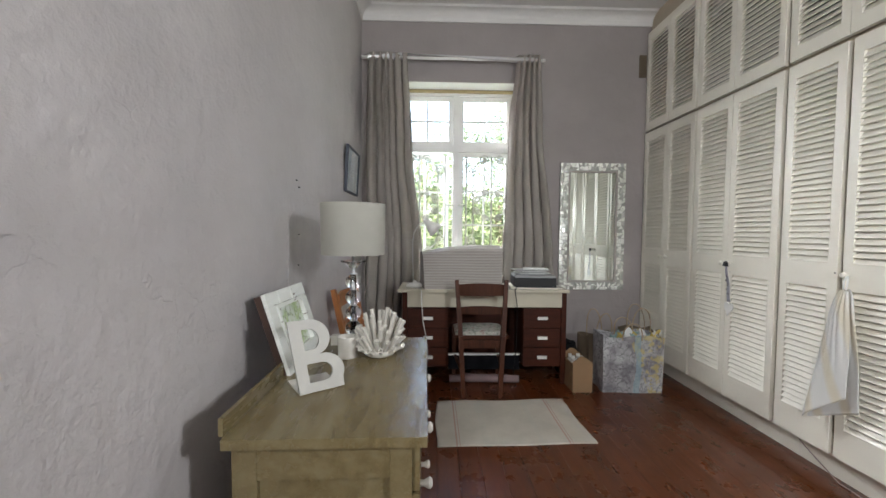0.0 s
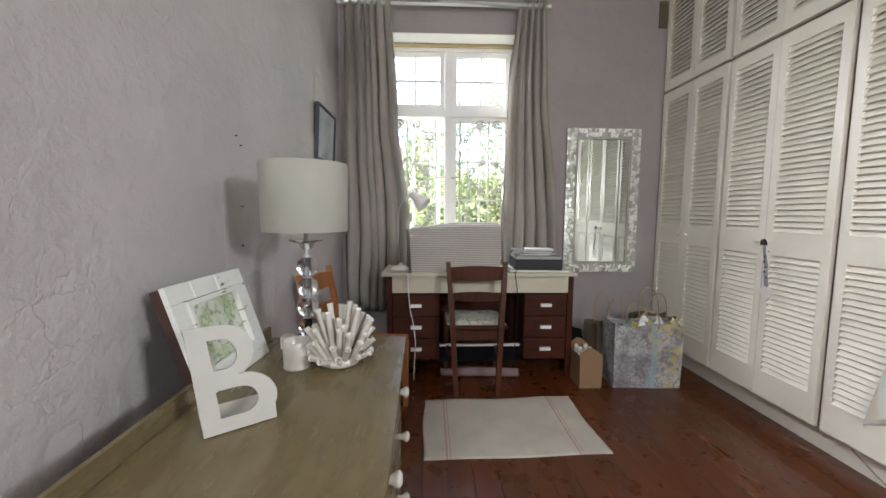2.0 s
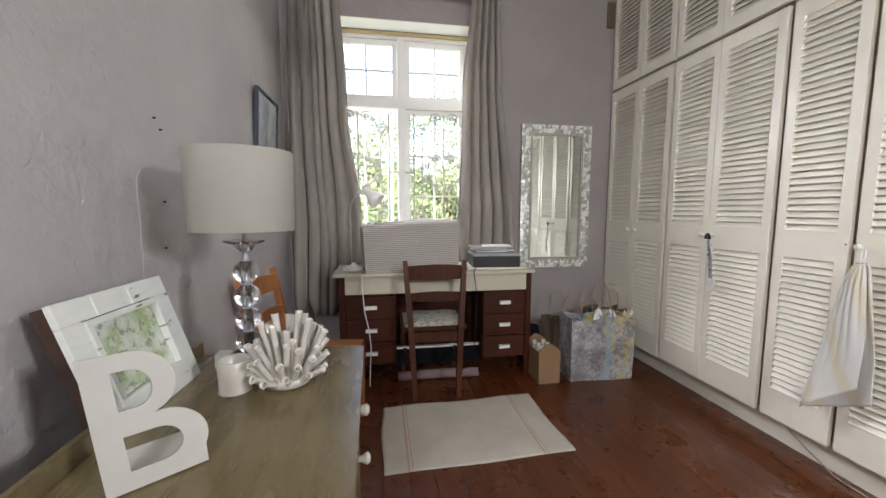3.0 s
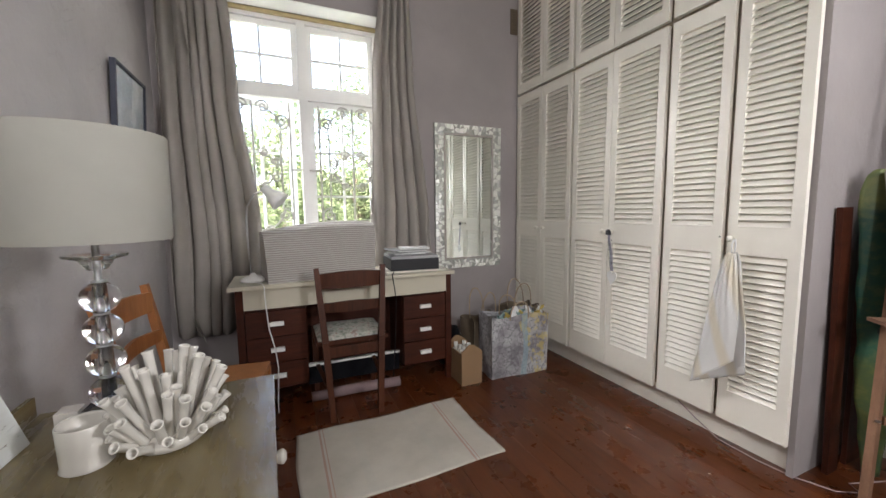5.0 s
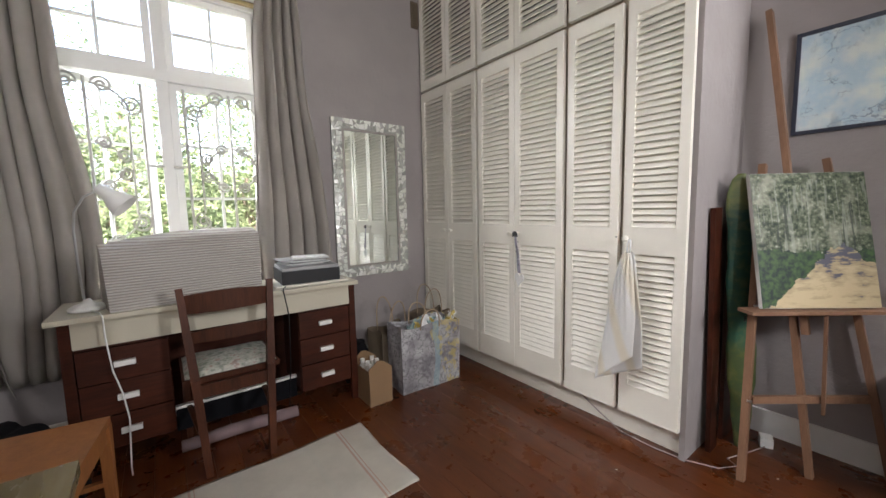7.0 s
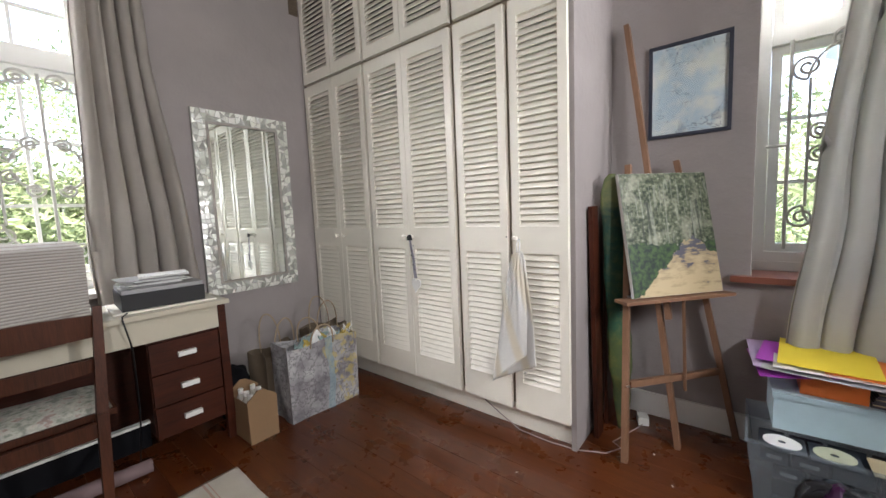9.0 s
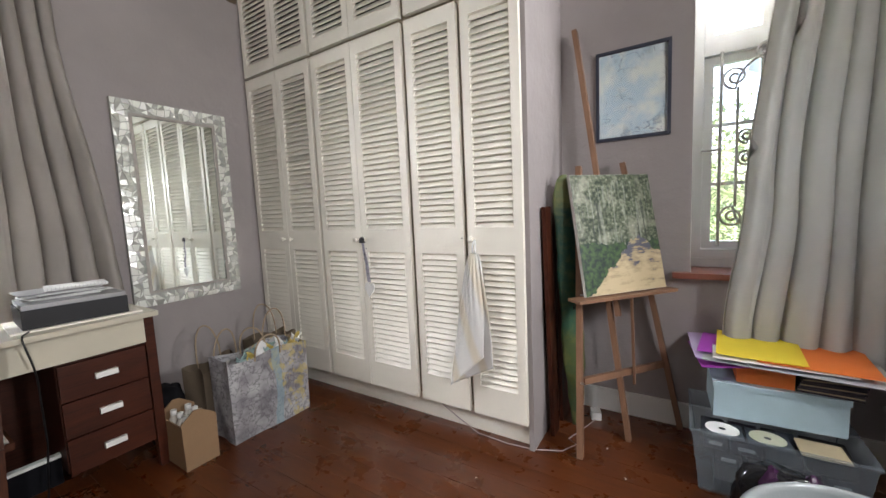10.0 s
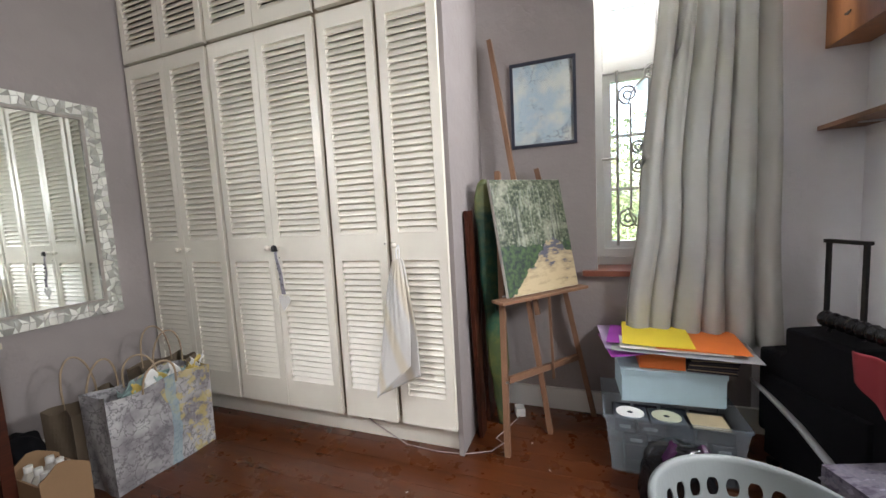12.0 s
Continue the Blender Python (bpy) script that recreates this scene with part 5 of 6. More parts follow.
# ---- curtains ----
def curtain(label, m, edges, h, folds, mat, amp=0.035, seed=1, hem=0.0):
    """Hangs along x from z = 0 down, pleats along y; edges: (share of the drop, left x, right x)."""
    c = thing("curtain", label, "curtain", m)
    rnd = random.Random(seed)
    wdt = [rnd.uniform(0.7, 1.3) for _ in range(folds)]
    cum = [0]
    for w in wdt:
        cum.append(cum[-1] + w / sum(wdt))
    depth = [rnd.uniform(0.6, 1.25) for _ in range(folds + 1)]

    def lerp(v, k):
        for (v0, *a), (v1, *b) in zip(edges, edges[1:]):
            if v <= v1:
                f = (v - v0) / (v1 - v0)
                f = f * f * (3 - 2 * f)
                return a[k] + (b[k] - a[k]) * f
        return edges[-1][k + 1]

    def fn(u, v):
        l, r = lerp(v, 0), lerp(v, 1)
        i = min(folds - 1, max(k for k in range(folds) if cum[k] <= u + 1e-9))
        f = (u - cum[i]) / (cum[i + 1] - cum[i])
        a = 2 * math.pi * (i + f)
        d = depth[i] * (1 - f) + depth[i + 1] * f
        sag = 0.25 * math.sin(3.1 * v + i * 1.7)
        y = amp * d * (math.sin(a + sag) + 0.22 * math.sin(2 * a + v * 4 + i)) * (0.75 + 0.45 * v)
        x = l + (r - l) * u + amp * 0.35 * math.cos(a) * (0.4 + v) + 0.006 * math.sin(13 * v + 5 * i) * v
        return (x, min(y, 0.085), -h * v + hem * math.sin(a) * v ** 8)

    part("drape", grid_sheet(folds * 16, 44, fn, 0.0016), mat, c, smooth=True)
    bm = bmesh.new()
    l, r = edges[0][1], edges[0][2]
    for i in range(folds):
        x = l + (r - l) * (cum[i] + 0.25 / folds)
        lathe([(0.018, -0.002), (0.024, -0.002), (0.024, 0.002), (0.018, 0.002), (0.018, -0.002)], 16, bm, (0, 0, 0))
        k = 64
        bm.verts.ensure_lookup_table()
        for v in bm.verts[-64:]:
            v.co = Vector((x + v.co.z, v.co.x, v.co.y - 0.04))
    part("eyelet", bm, M_METAL, c, "row of metal eyelets")
    return c


rod = thing("curtain_rod", "white metal curtain rod above the desk window", "curtain rod", pose(0, 0, 0))
part("rod", tube([(-0.33, 3.785, 2.76), (1.27, 3.785, 2.76)], 0.0125, 12), M_WHITE, rod, smooth=True)
for x in (-0.335, 1.275):
    part("finial", lathe([(0, -0.012), (0.014, -0.01), (0.018, 0), (0.014, 0.01), (0, 0.012)], 14, None, (x, 3.785, 2.76)), M_WHITE, rod, smooth=True)
for x in (-0.26, 1.235):
    part("bracket", beam((x, 3.868, 2.76), (x, 3.80, 2.76), 0.02, 0.02), M_WHITE, rod)
curtain("heavy grey-beige eyelet curtain drawn aside beside the desk", pose(0, 3.785, 2.80), [(0, -0.30, 0.055), (0.35, -0.32, 0.10), (0.75, -0.33, 0.185), (1, -0.33, 0.16)], 2.40, 6, M_CURTAIN, 0.036, seed=2, hem=0.012)
curtain("heavy grey-beige eyelet curtain drawn aside, next to the mosaic mirror", pose(0, 3.785, 2.80), [(0, 1.03, 1.245), (0.3, 0.965, 1.27), (0.85, 0.925, 1.385), (1, 0.93, 1.40)], 2.10, 5, M_CURTAIN, 0.032, seed=5, hem=0.02)
rod = thing("curtain_rod", "white metal curtain rod above the window beside the easel", "curtain rod", pose(0, 0, 0))
part("rod", tube([(2.77, 0.14, 2.76), (2.77, 1.3, 2.76)], 0.0125, 12), M_WHITE, rod, smooth=True)
for y in (0.17, 1.25):
    part("bracket", beam((2.868, y, 2.76), (2.784, y, 2.76), 0.02, 0.02), M_WHITE, rod)
curtain("long pale curtain drawn half across the window by the easel", pose(2.77, 0, 2.80, 0, 0, -90), [(0, -0.83, -0.48), (0.25, -0.92, -0.47), (0.7, -1.02, -0.46), (1, -1.09, -0.44)], 2.33, 6, M_CURTAIN2, 0.042, seed=7, hem=0.01)

# ---- pictures ----
def framed_picture(label, m, w, h, fw, fmat, pmat, depth=0.022, mount=None):
    """Faces -y; origin at the lower corner."""
    t = thing("framed_picture", label, "picture", m)
    for n, (x0, x1, z0, z1) in (("rail", (0, w, 0, fw)), ("rail", (0, w, h - fw, h)), ("stile", (0, fw, fw + 0.0005, h - fw - 0.0005)), ("stile", (w - fw, w, fw + 0.0005, h - fw - 0.0005))):
        part(n, box(x0, x1, -depth, -0.001, z0, z1), fmat, t, bevel=0.002)
    part("picture", box(fw, w - fw, -depth * 0.5, -0.002, fw, h - fw), pmat, t, "pale print")
    g = part("glass", box(fw, w - fw, -depth * 0.5 - 0.004, -depth * 0.5 - 0.002, fw, h - fw), M_GLASS, t, "picture glass")
    g.visible_shadow = False
    return t


framed_picture("dark-framed pale blue watercolour behind the easel", pose(EAST, 1.63, 1.50, 0, 0, -90), 0.345, 0.455, 0.016, M_BLUEBLACK, M_WATER)
framed_picture("narrow dark-framed blue print on the wall beside the curtain", pose(WEST, 3.17, 1.515, 0, 0, 90) @ pose(0, 0, 0, 3, 0, 0), 0.42, 0.345, 0.014, M_BLUEBLACK, M_PRINT)

# ---- easel ----
U, NB = Vector((0.768, -0.64, 0)), Vector((0.64, 0.768, 0))
easel = thing("easel", "pale wooden artist's easel standing in the corner by the wardrobe", "easel", pose(0, 0, 0))
LF, RF = Vector((2.353, 1.617, 0)), Vector((2.83, 1.225, 0))
LT, RT = Vector((2.57, 1.66, 1.355)), Vector((2.79, 1.494, 1.376))
part("front_leg", beam(LF, LT, 0.036, 0.026), M_PINE, easel, bevel=0.003)
part("front_leg", beam(RF, RT, 0.036, 0.026), M_PINE, easel, bevel=0.003)
MT, MB = Vector((2.80, 1.725, 2.08)), Vector((2.625, 1.49, 0.62))
part("mast", beam(MB, MT, 0.045, 0.024), M_PINE, easel, bevel=0.003)
part("back_leg", beam((2.60, 1.44, 0), (2.655, 1.575, 0.95), 0.04, 0.024), M_PINE, easel, bevel=0.003)
part("ratchet", beam((2.64, 1.42, 0.28), (2.605, 1.43, 0.72), 0.02, 0.012), M_PINE, easel)
for z in (0.34, 0.71):
    a, b = LF.lerp(LT, z / 1.345), RF.lerp(RT, z / 1.37)
    part("crossbar", beam(a + (b - a) * 0.04, b - (b - a) * 0.04, 0.03, 0.02), M_PINE, easel)
CB = Vector((2.59, 1.445, 0.75))
part("ledge", beam(CB - U * 0.30 - Vector((0, 0, 0.012)) + NB * 0.005, CB + U * 0.27 - Vector((0, 0, 0.012)) + NB * 0.005, 0.014, 0.085), M_PINE, easel, bevel=0.003)
for z in (0.74, 0.34):
    part("bolt", lathe([(0, 0), (0.009, 0), (0.009, 0.006), (0, 0.007)], 12, None, tuple(LF.lerp(LT, z / 1.345) + Vector((-0.016, -0.014, 0)))), M_METAL, easel)
rotc = Matrix((U, (NB * 0.978 - Vector((0, 0, 0.207))), Vector((0, 0, 0.978)) + NB * 0.207)).transposed().to_4x4()
canvas = thing("painting", "unframed painting of a sandy woodland path on the easel", "painting", Matrix.Translation(CB) @ rotc)
part("canvas", box(-0.235, 0.235, -0.001, 0.018, 0.0, 0.575), M_CANVAS_EDGE, canvas, "white canvas edge", bevel=0.002)
part("paint_layer", box(-0.234, 0.234, -0.003, -0.0012, 0.001, 0.574), M_PAINTING, canvas, "painted woodland path")

board = thing("painted_board", "tall narrow board with green paint, leaning between easel and wardrobe", "board", pose(0, 0, 0))
GA, GB = Vector((2.63, 1.69, 0.0)), Vector((2.53, 1.722, 1.32))


def board_point(u, v):
    """A padded strip with wavy edges and a rounded head."""
    w = 0.115 * min(1, ((1.0 - v) * 26) ** 0.5 * 0.55 + 0.28) * min(1, 0.45 + 2.2 * v) + 0.006 * math.sin(23 * v) + 0.004 * math.sin(51 * v + 1)
    c = GA.lerp(GB, v)
    return (c.x + 0.6 * w * (u - 0.5) - 0.010 * math.sin(math.pi * u), c.y - 0.8 * w * (u - 0.5) - 0.006 * math.sin(math.pi * u), c.z)


board_mesh = grid_sheet(10, 60, board_point, 0.022)
part("board", board_mesh, M_GREEN, board, smooth=True)
part("ring", tube([tuple(GA.lerp(GB, 0.5) + Vector((-0.03 + 0.012 * math.cos(a), -0.022, 0.012 * math.sin(a)))) for a in [k * math.pi / 5 for k in range(11)]], 0.002, 6), M_BLACK, board, "small dark ring")
plank = thing("plank", "dark red-brown plank leaning upright against the wardrobe side", "plank", pose(0, 0, 0))
part("plank", beam((2.50, 1.775, 0.0), (2.475, 1.795, 1.17), 0.085, 0.02), M_DESKW, plank, bevel=0.002)
plank = thing("plank", "dark red-brown plank standing in the corner behind the painted board", "plank", pose(0, 0, 0))
part("plank", beam((2.70, 1.775, 0.0), (2.72, 1.79, 1.15), 0.16, 0.018), M_DESKW, plank, bevel=0.002)
plug = thing("power_strip", "small white plug socket lying on the floor behind the easel", "plug", pose(2.74, 1.62, 0, 0, 0, 20))
part("body", box(-0.03, 0.03, -0.025, 0.025, 0, 0.045), M_WHITE, plug, bevel=0.006)
cable = thing("cable", "thin white cable along the foot of the wardrobe", "cable", pose(0, 0, 0))
part("cable", tube([(2.334, 2.36, 0.09), (2.325, 2.25, 0.04), (2.30, 2.12, 0.004), (2.29, 1.95, 0.004), (2.305, 1.82, 0.004), (2.36, 1.70, 0.004), (2.44, 1.655, 0.004), (2.47, 1.70, 0.004), (2.58, 1.66, 0.004), (2.73, 1.61, 0.004)], 0.0028, 7), M_PINK, cable, smooth=True)

for x, y, w in ((2.00, 1.98, 0.012), (2.48, 1.52, 0.016), (2.16, 1.30, 0.009), (2.30, 1.42, 0.012)):
    scrap = thing("paper_scrap", "tiny white paper scrap lying on the floorboards", "scrap", pose(x, y, 0.0005, 0, 0, 800 * x))
    part("scrap", grid_sheet(3, 2, lambda u, v: ((u - 0.5) * w, (v - 0.5) * w * 0.5, 0.001 + 0.002 * u * u), 0.0006), M_PAPER, scrap)
# ---- bags by the desk ----
def carrier_bag(label, m, w, d, h, mat, hmat, hh=0.12, seed=1, crush=0.01):
    """An open paper bag with two handles; origin at the floor in its middle."""
    t = thing("carrier_bag", label, "bag", m)
    rnd = random.Random(seed)
    ph = [rnd.uniform(0, 6) for _ in range(4)]
    loop = []
    for k in range(40):
        f = k / 40 * 4
        i, g = int(f), f - int(f)
        cs = ((-1, -1), (1, -1), (1, 1), (-1, 1))
        a, b = cs[i], cs[(i + 1) % 4]
        loop.append((a[0] + (b[0] - a[0]) * g, a[1] + (b[1] - a[1]) * g, i, g))

    def fn(u, v):
        x, y, i, g = loop[int(round(u * 40)) % 40]
        out = 1 + 0.03 * v
        wob = crush * math.sin(5 * v + ph[i] + 4 * g) * math.sin(math.pi * g)
        squash = 1 - 0.10 * v * abs(x) ** 8 * (1 if i in (1, 3) else 0) * math.sin(math.pi * g)
        return (x * w / 2 * out * squash + (wob if i in (1, 3) else 0), y * d / 2 * out + (wob if i in (0, 2) else 0), h * v + 0.012 * math.sin(2 * ph[0] + 5 * u * 2 * math.pi) * v ** 6)

    part("body", grid_sheet(40, 16, fn, 0.0015), mat, t)
    part("bottom", box(-w / 2 + 0.003, w / 2 - 0.003, -d / 2 + 0.003, d / 2 - 0.003, 0.002, 0.004), mat, t)
    for s, lean in ((-1, -0.02), (1, 0.03)):
        pts = []
        for k in range(15):
            a = math.pi * k / 14
            pts.append((-0.075 * math.cos(a) + 0.01 * s, s * (d / 2 - 0.004) + lean * math.sin(a), h - 0.03 + (hh + 0.03) * math.sin(a) ** 0.7))
        part("handle", tube(pts, 0.0046, 7), hmat, t, "twisted paper handle", smooth=True)
    return t


carrier_bag("white paper carrier bag with a grey and yellow flower print", pose(1.84, 3.275, 0, 0, 0, -1.5), 0.455, 0.19, 0.435, M_BAGPRINT, M_TWINE, 0.10, 4)
tissue = thing("tissue_paper", "crumpled turquoise and yellow tissue paper sticking out of the bag", "tissue paper", pose(1.86, 3.27, 0.36))
part("sheet", lump(0.10, 0.05, 0.090, 9, ragged=0.6), M_TISSUE, tissue)
rnd = random.Random(44)
for k in range(9):
    w, ph = rnd.uniform(0.05, 0.085), rnd.uniform(0, 6)
    cm = (M_TISSUE, M_YELLOWT, M_PAPER)[k % 3]
    part("crumple", grid_sheet(7, 6, lambda u, v: ((u - 0.5) * w, 0.012 * math.sin(7 * u + ph) + 0.01 * math.sin(6 * v), w * v * (0.6 + 0.4 * math.sin(5 * u + ph))), 0.001), cm, tissue).matrix_basis = pose(-0.15 + 0.042 * k, -0.06 + rnd.uniform(-0.01, 0.02), 0.055, rnd.uniform(-25, 25), 0, rnd.uniform(-40, 40))
carrier_bag("plain brown paper carrier bag with looped handles", pose(1.72, 3.52, 0, 0, 0, 12), 0.30, 0.16, 0.36, M_KRAFT, M_TWINE, 0.20, 7)
carrier_bag("plain brown paper carrier bag with tall looped handles", pose(2.07, 3.54, 0, 0, 0, -6), 0.27, 0.16, 0.41, M_KRAFT, M_TWINE, 0.19, 12)
heap = thing("cloth_heap", "dark grey cloth heaped on the floor behind the bags", "cloth", pose(1.50, 3.66, 0))
part("body", lump(0.10, 0.13, 0.27, 14), M_BLACKCLOTH, heap, smooth=True)
cbox = thing("cardboard_holder", "small brown cardboard holder with bottles, beside the desk", "box", pose(1.452, 3.185, 0, 0, 0, 0))
for y in (0.0, 0.22):
    part("end_panel", extruded([(-0.075, 0), (0.075, 0), (0.078, 0.225), (0.055, 0.245), (0.012, 0.275), (-0.02, 0.28), (-0.055, 0.25), (-0.078, 0.235)], 0.006), M_CARD, cbox).matrix_basis = pose(0, y, 0)
for x in (-0.074, 0.068):
    part("side_wall", box(x, x + 0.006, 0.0065, 0.2195, 0.0, 0.215), M_CARD, cbox)
for x, y in ((-0.035, 0.06), (0.03, 0.065), (-0.03, 0.12), (0.035, 0.12), (-0.035, 0.18), (0.03, 0.18)):
    b = thing("bottle", "small white bottle standing in the cardboard holder", "bottle", pose(1.452 + x, 3.185 + y, 0), "bottles in the cardboard holder")
    part("body", lathe([(0, 0), (0.026, 0), (0.027, 0.01), (0.027, 0.19), (0.015, 0.215), (0.013, 0.22), (0, 0.22)], 16), M_CERAMIC, b, smooth=True)
    part("cap", lathe([(0.014, 0.2202), (0.014, 0.245), (0, 0.246)], 14), M_WHITE, b)

# ---- the corner by the window ----
bins = thing("storage_box", "clear plastic storage box full of disc cases under the curtain", "storage box", pose(2.54, 0.93, 0))
bw, bd, bh = 0.36, 0.515, 0.27


def bin_wall(x0, y0, x1, y1, inset=0.02, t=0.003):
    bm = bmesh.new()
    rows = [(1 - inset / bw * 2, 0.012), (1 - inset / bw, 0.13), (1.0, bh - 0.02), (1.0, bh - 0.019), (1.03, bh - 0.015), (1.03, bh)]
    g = [[bm.verts.new(((x0 + (x1 - x0) * f) * k, (y0 + (y1 - y0) * f) * k, z)) for k, z in rows] for f in (0, 0.25, 0.5, 0.75, 1)]
    fs = [bm.faces.new((g[i][j], g[i + 1][j], g[i + 1][j + 1], g[i][j + 1])) for i in range(4) for j in range(5)]
    bm.normal_update()
    bmesh.ops.solidify(bm, geom=fs, thickness=t)
    return bm


hx, hy = bw / 2, bd / 2
for a, b, c, d in ((-hx, -hy, hx, -hy), (hx, -hy, hx, hy), (hx, hy, -hx, hy), (-hx, hy, -hx, -hy)):
    part("wall", bin_wall(a, b, c, d), M_PLASTIC, bins)
part("bottom", box(-hx * 0.88, hx * 0.88, -hy * 0.9, hy * 0.9, 0.0, 0.004), M_PLASTIC, bins)
rnd = random.Random(21)
dark_mats = [M_CASE, M_BLACK, M_CASE2, M_CASE]
for lay in range(4):
    y = -0.225
    while y < 0.20:
        ww = rnd.uniform(0.08, 0.15)
        if y + ww > 0.228:
            break
        c = thing("disc_case", "dark disc case stacked in the clear plastic box", "disc case", pose(2.54 - 0.085, 0.93 + y + ww / 2, 0.006 + lay * 0.058, 0, 0, rnd.uniform(-3, 3)), "disc cases in the storage box")
        part("case", box(-0.06, 0.10, -ww / 2 + 0.004, ww / 2 - 0.004, 0, 0.05), rnd.choice(dark_mats), c, bevel=0.002)
        if rnd.random() < 0.3:
            part("spine_label", box(-0.0635, -0.061, -ww / 4, ww / 4, 0.018, 0.032), M_GREYP, c, "pale label")
        y += ww + 0.004
for y, dm in ((1.085, M_PAPER), (0.945, M_CDGREEN)):
    c = thing("disc_case", "open disc case with a pale disc on top", "disc case", pose(2.43, y, 0.245, 0, 3, 0))
    part("case", box(-0.066, 0.066, -0.066, 0.066, 0, 0.007), M_CASE, c, bevel=0.001)
    part("disc", lathe([(0.012, 0.0075), (0.056, 0.0075), (0.056, 0.009), (0.012, 0.009), (0.012, 0.0075)], 36), dm, c, "pale disc")
env = thing("envelope", "cream card envelope lying on the disc cases", "envelope", pose(2.43, 0.80, 0.246, 0, 2, 0))
part("paper", box(-0.06, 0.06, -0.07, 0.06, 0, 0.006), M_MANILA, env)
fl = thing("filing_box", "pale blue cardboard filing box laid across the storage box", "box", pose(2.62, 0.912, 0.272, 0, 0, 3))
part("body", box(-0.115, 0.12, -0.20, 0.205, 0, 0.125), M_BLUEBOX, fl, bevel=0.004)
part("lid", box(-0.12, 0.125, -0.205, 0.21, 0.126, 0.148), M_BLUEBOX, fl, "pale blue lid", bevel=0.003)
ob_ = thing("orange_box", "small orange cardboard box on the blue filing box", "box", pose(2.60, 0.945, 0.421))
part("body", box(-0.075, 0.08, -0.09, 0.09, 0, 0.07), M_ORANGEP, ob_, bevel=0.006)
for k in range(3):
    bk = thing("book", "dark paperback book lying beside the orange box", "book", pose(2.60, 0.755, 0.4215 + k * 0.022, 0, 0, -4 + 4 * k), "dark books on the filing box")
    part("cover", box(-0.085, 0.085, -0.09, 0.09, 0, 0.0075), M_CASE2, bk)
    part("page_block", box(-0.083, 0.083, -0.087, 0.087, 0.0077, 0.0128), M_MANILA, bk, "cream pages")
    part("back_cover", box(-0.085, 0.085, -0.09, 0.09, 0.013, 0.020), M_CASE2, bk)


def sheet(name, label, m, w, d, mat, z, curl=0.01, seed=1, group="coloured card on the stack"):
    t = thing(name, label, "card", m, group)
    ph = seed * 1.3
    part("sheet", grid_sheet(10, 10, lambda u, v: ((u - 0.5) * w, (v - 0.5) * d, curl * (math.sin(2.2 * u + ph) * 0.4 + 0.6 * (2 * v - 1) ** 2 * math.sin(ph) ** 2)), 0.0016), mat, t)
    return t


sheet("card_sheet", "large sheet of purple card under the pile of folders", pose(2.65, 1.06, 0.494, -8, 0, 8), 0.34, 0.24, M_PURPLE, 0, 0.006, 1)
sheet("card_sheet", "clear grey plastic folder under the coloured card", pose(2.66, 0.86, 0.503, 0, 2, -6), 0.42, 0.55, M_FOLDER, 0, 0.006, 2)
sheet("card_sheet", "pale lilac plastic folder sticking out of the pile", pose(2.70, 1.04, 0.512, -3, 0, 4), 0.36, 0.30, M_LILAC, 0, 0.006, 3)
sheet("card_sheet", "sheet of bright magenta card on the lilac folder", pose(2.68, 1.075, 0.526, -2, 0, -7), 0.28, 0.16, M_PURPLE, 0, 0.006, 3)
sheet("card_sheet", "bundle of grey and white papers in the pile", pose(2.64, 0.90, 0.521, 0, 1, -3), 0.34, 0.42, M_PAPER, 0, 0.005, 5)
sheet("card_sheet", "bright orange card folder on top of the pile", pose(2.655, 0.79, 0.530, 0, 0, -5), 0.37, 0.34, M_ORANGEP, 0, 0.005, 2)
sheet("card_sheet", "bright yellow card folder on top of the pile", pose(2.66, 0.955, 0.538, 0, 0, -4), 0.34, 0.28, M_YELLOW, 0, 0.005, 4)

suit = thing("suitcase", "large soft black suitcase standing in the corner", "suitcase", pose(2.64, 0.56, 0, 0, 0, 180 + 20.2))
bm = box(0.0, 0.52, 0.003, 0.20, 0.03, 0.64)
bmesh.ops.bevel(bm, geom=[e for e in bm.edges if abs((e.verts[0].co - e.verts[1].co).normalized().y) > 0.9], offset=0.12, segments=7, affect="EDGES")
part("shell", bm, M_BLACKCLOTH, suit, bevel=0.02)
part("front_pocket", box(0.07, 0.45, -0.02, 0.0025, 0.08, 0.42), M_BLACKCLOTH, suit, bevel=0.012)
part("top_grip", tube([(0.20, 0.10, 0.642), (0.21, 0.10, 0.662), (0.31, 0.10, 0.662), (0.32, 0.10, 0.642)], 0.008, 8), M_BLACK, suit, smooth=True)
for x in (0.05, 0.47):
    wh = part("wheel", lathe([(0, -0.012), (0.028, -0.012), (0.03, 0), (0.028, 0.012), (0, 0.012)], 20), M_BLACK, suit)
    wh.matrix_basis = pose(x, 0.16, 0.030, 0, 90, 0)
    part("foot", box(x - 0.015, x + 0.015, 0.02, 0.05, 0, 0.031), M_BLACK, suit)
part("pull_handle", beam((0.10, 0.19, 0.60), (0.10, 0.19, 0.965), 0.013, 0.013), M_BLACK, suit)
part("pull_handle", beam((0.235, 0.19, 0.60), (0.235, 0.19, 0.965), 0.013, 0.013), M_BLACK, suit)
part("handle_grip", box(0.088, 0.247, 0.178, 0.202, 0.966, 0.98), M_BLACK, suit, bevel=0.006)
part("webbing", tube([(0.0, -0.025, 0.37), (0.12, -0.032, 0.335), (0.24, -0.036, 0.29), (0.35, -0.036, 0.225), (0.44, -0.032, 0.15), (0.49, -0.028, 0.06)], [0.008, 0.011, 0.013, 0.014, 0.013, 0.012], 10), M_GREYP, suit, "grey webbing strap", smooth=True)
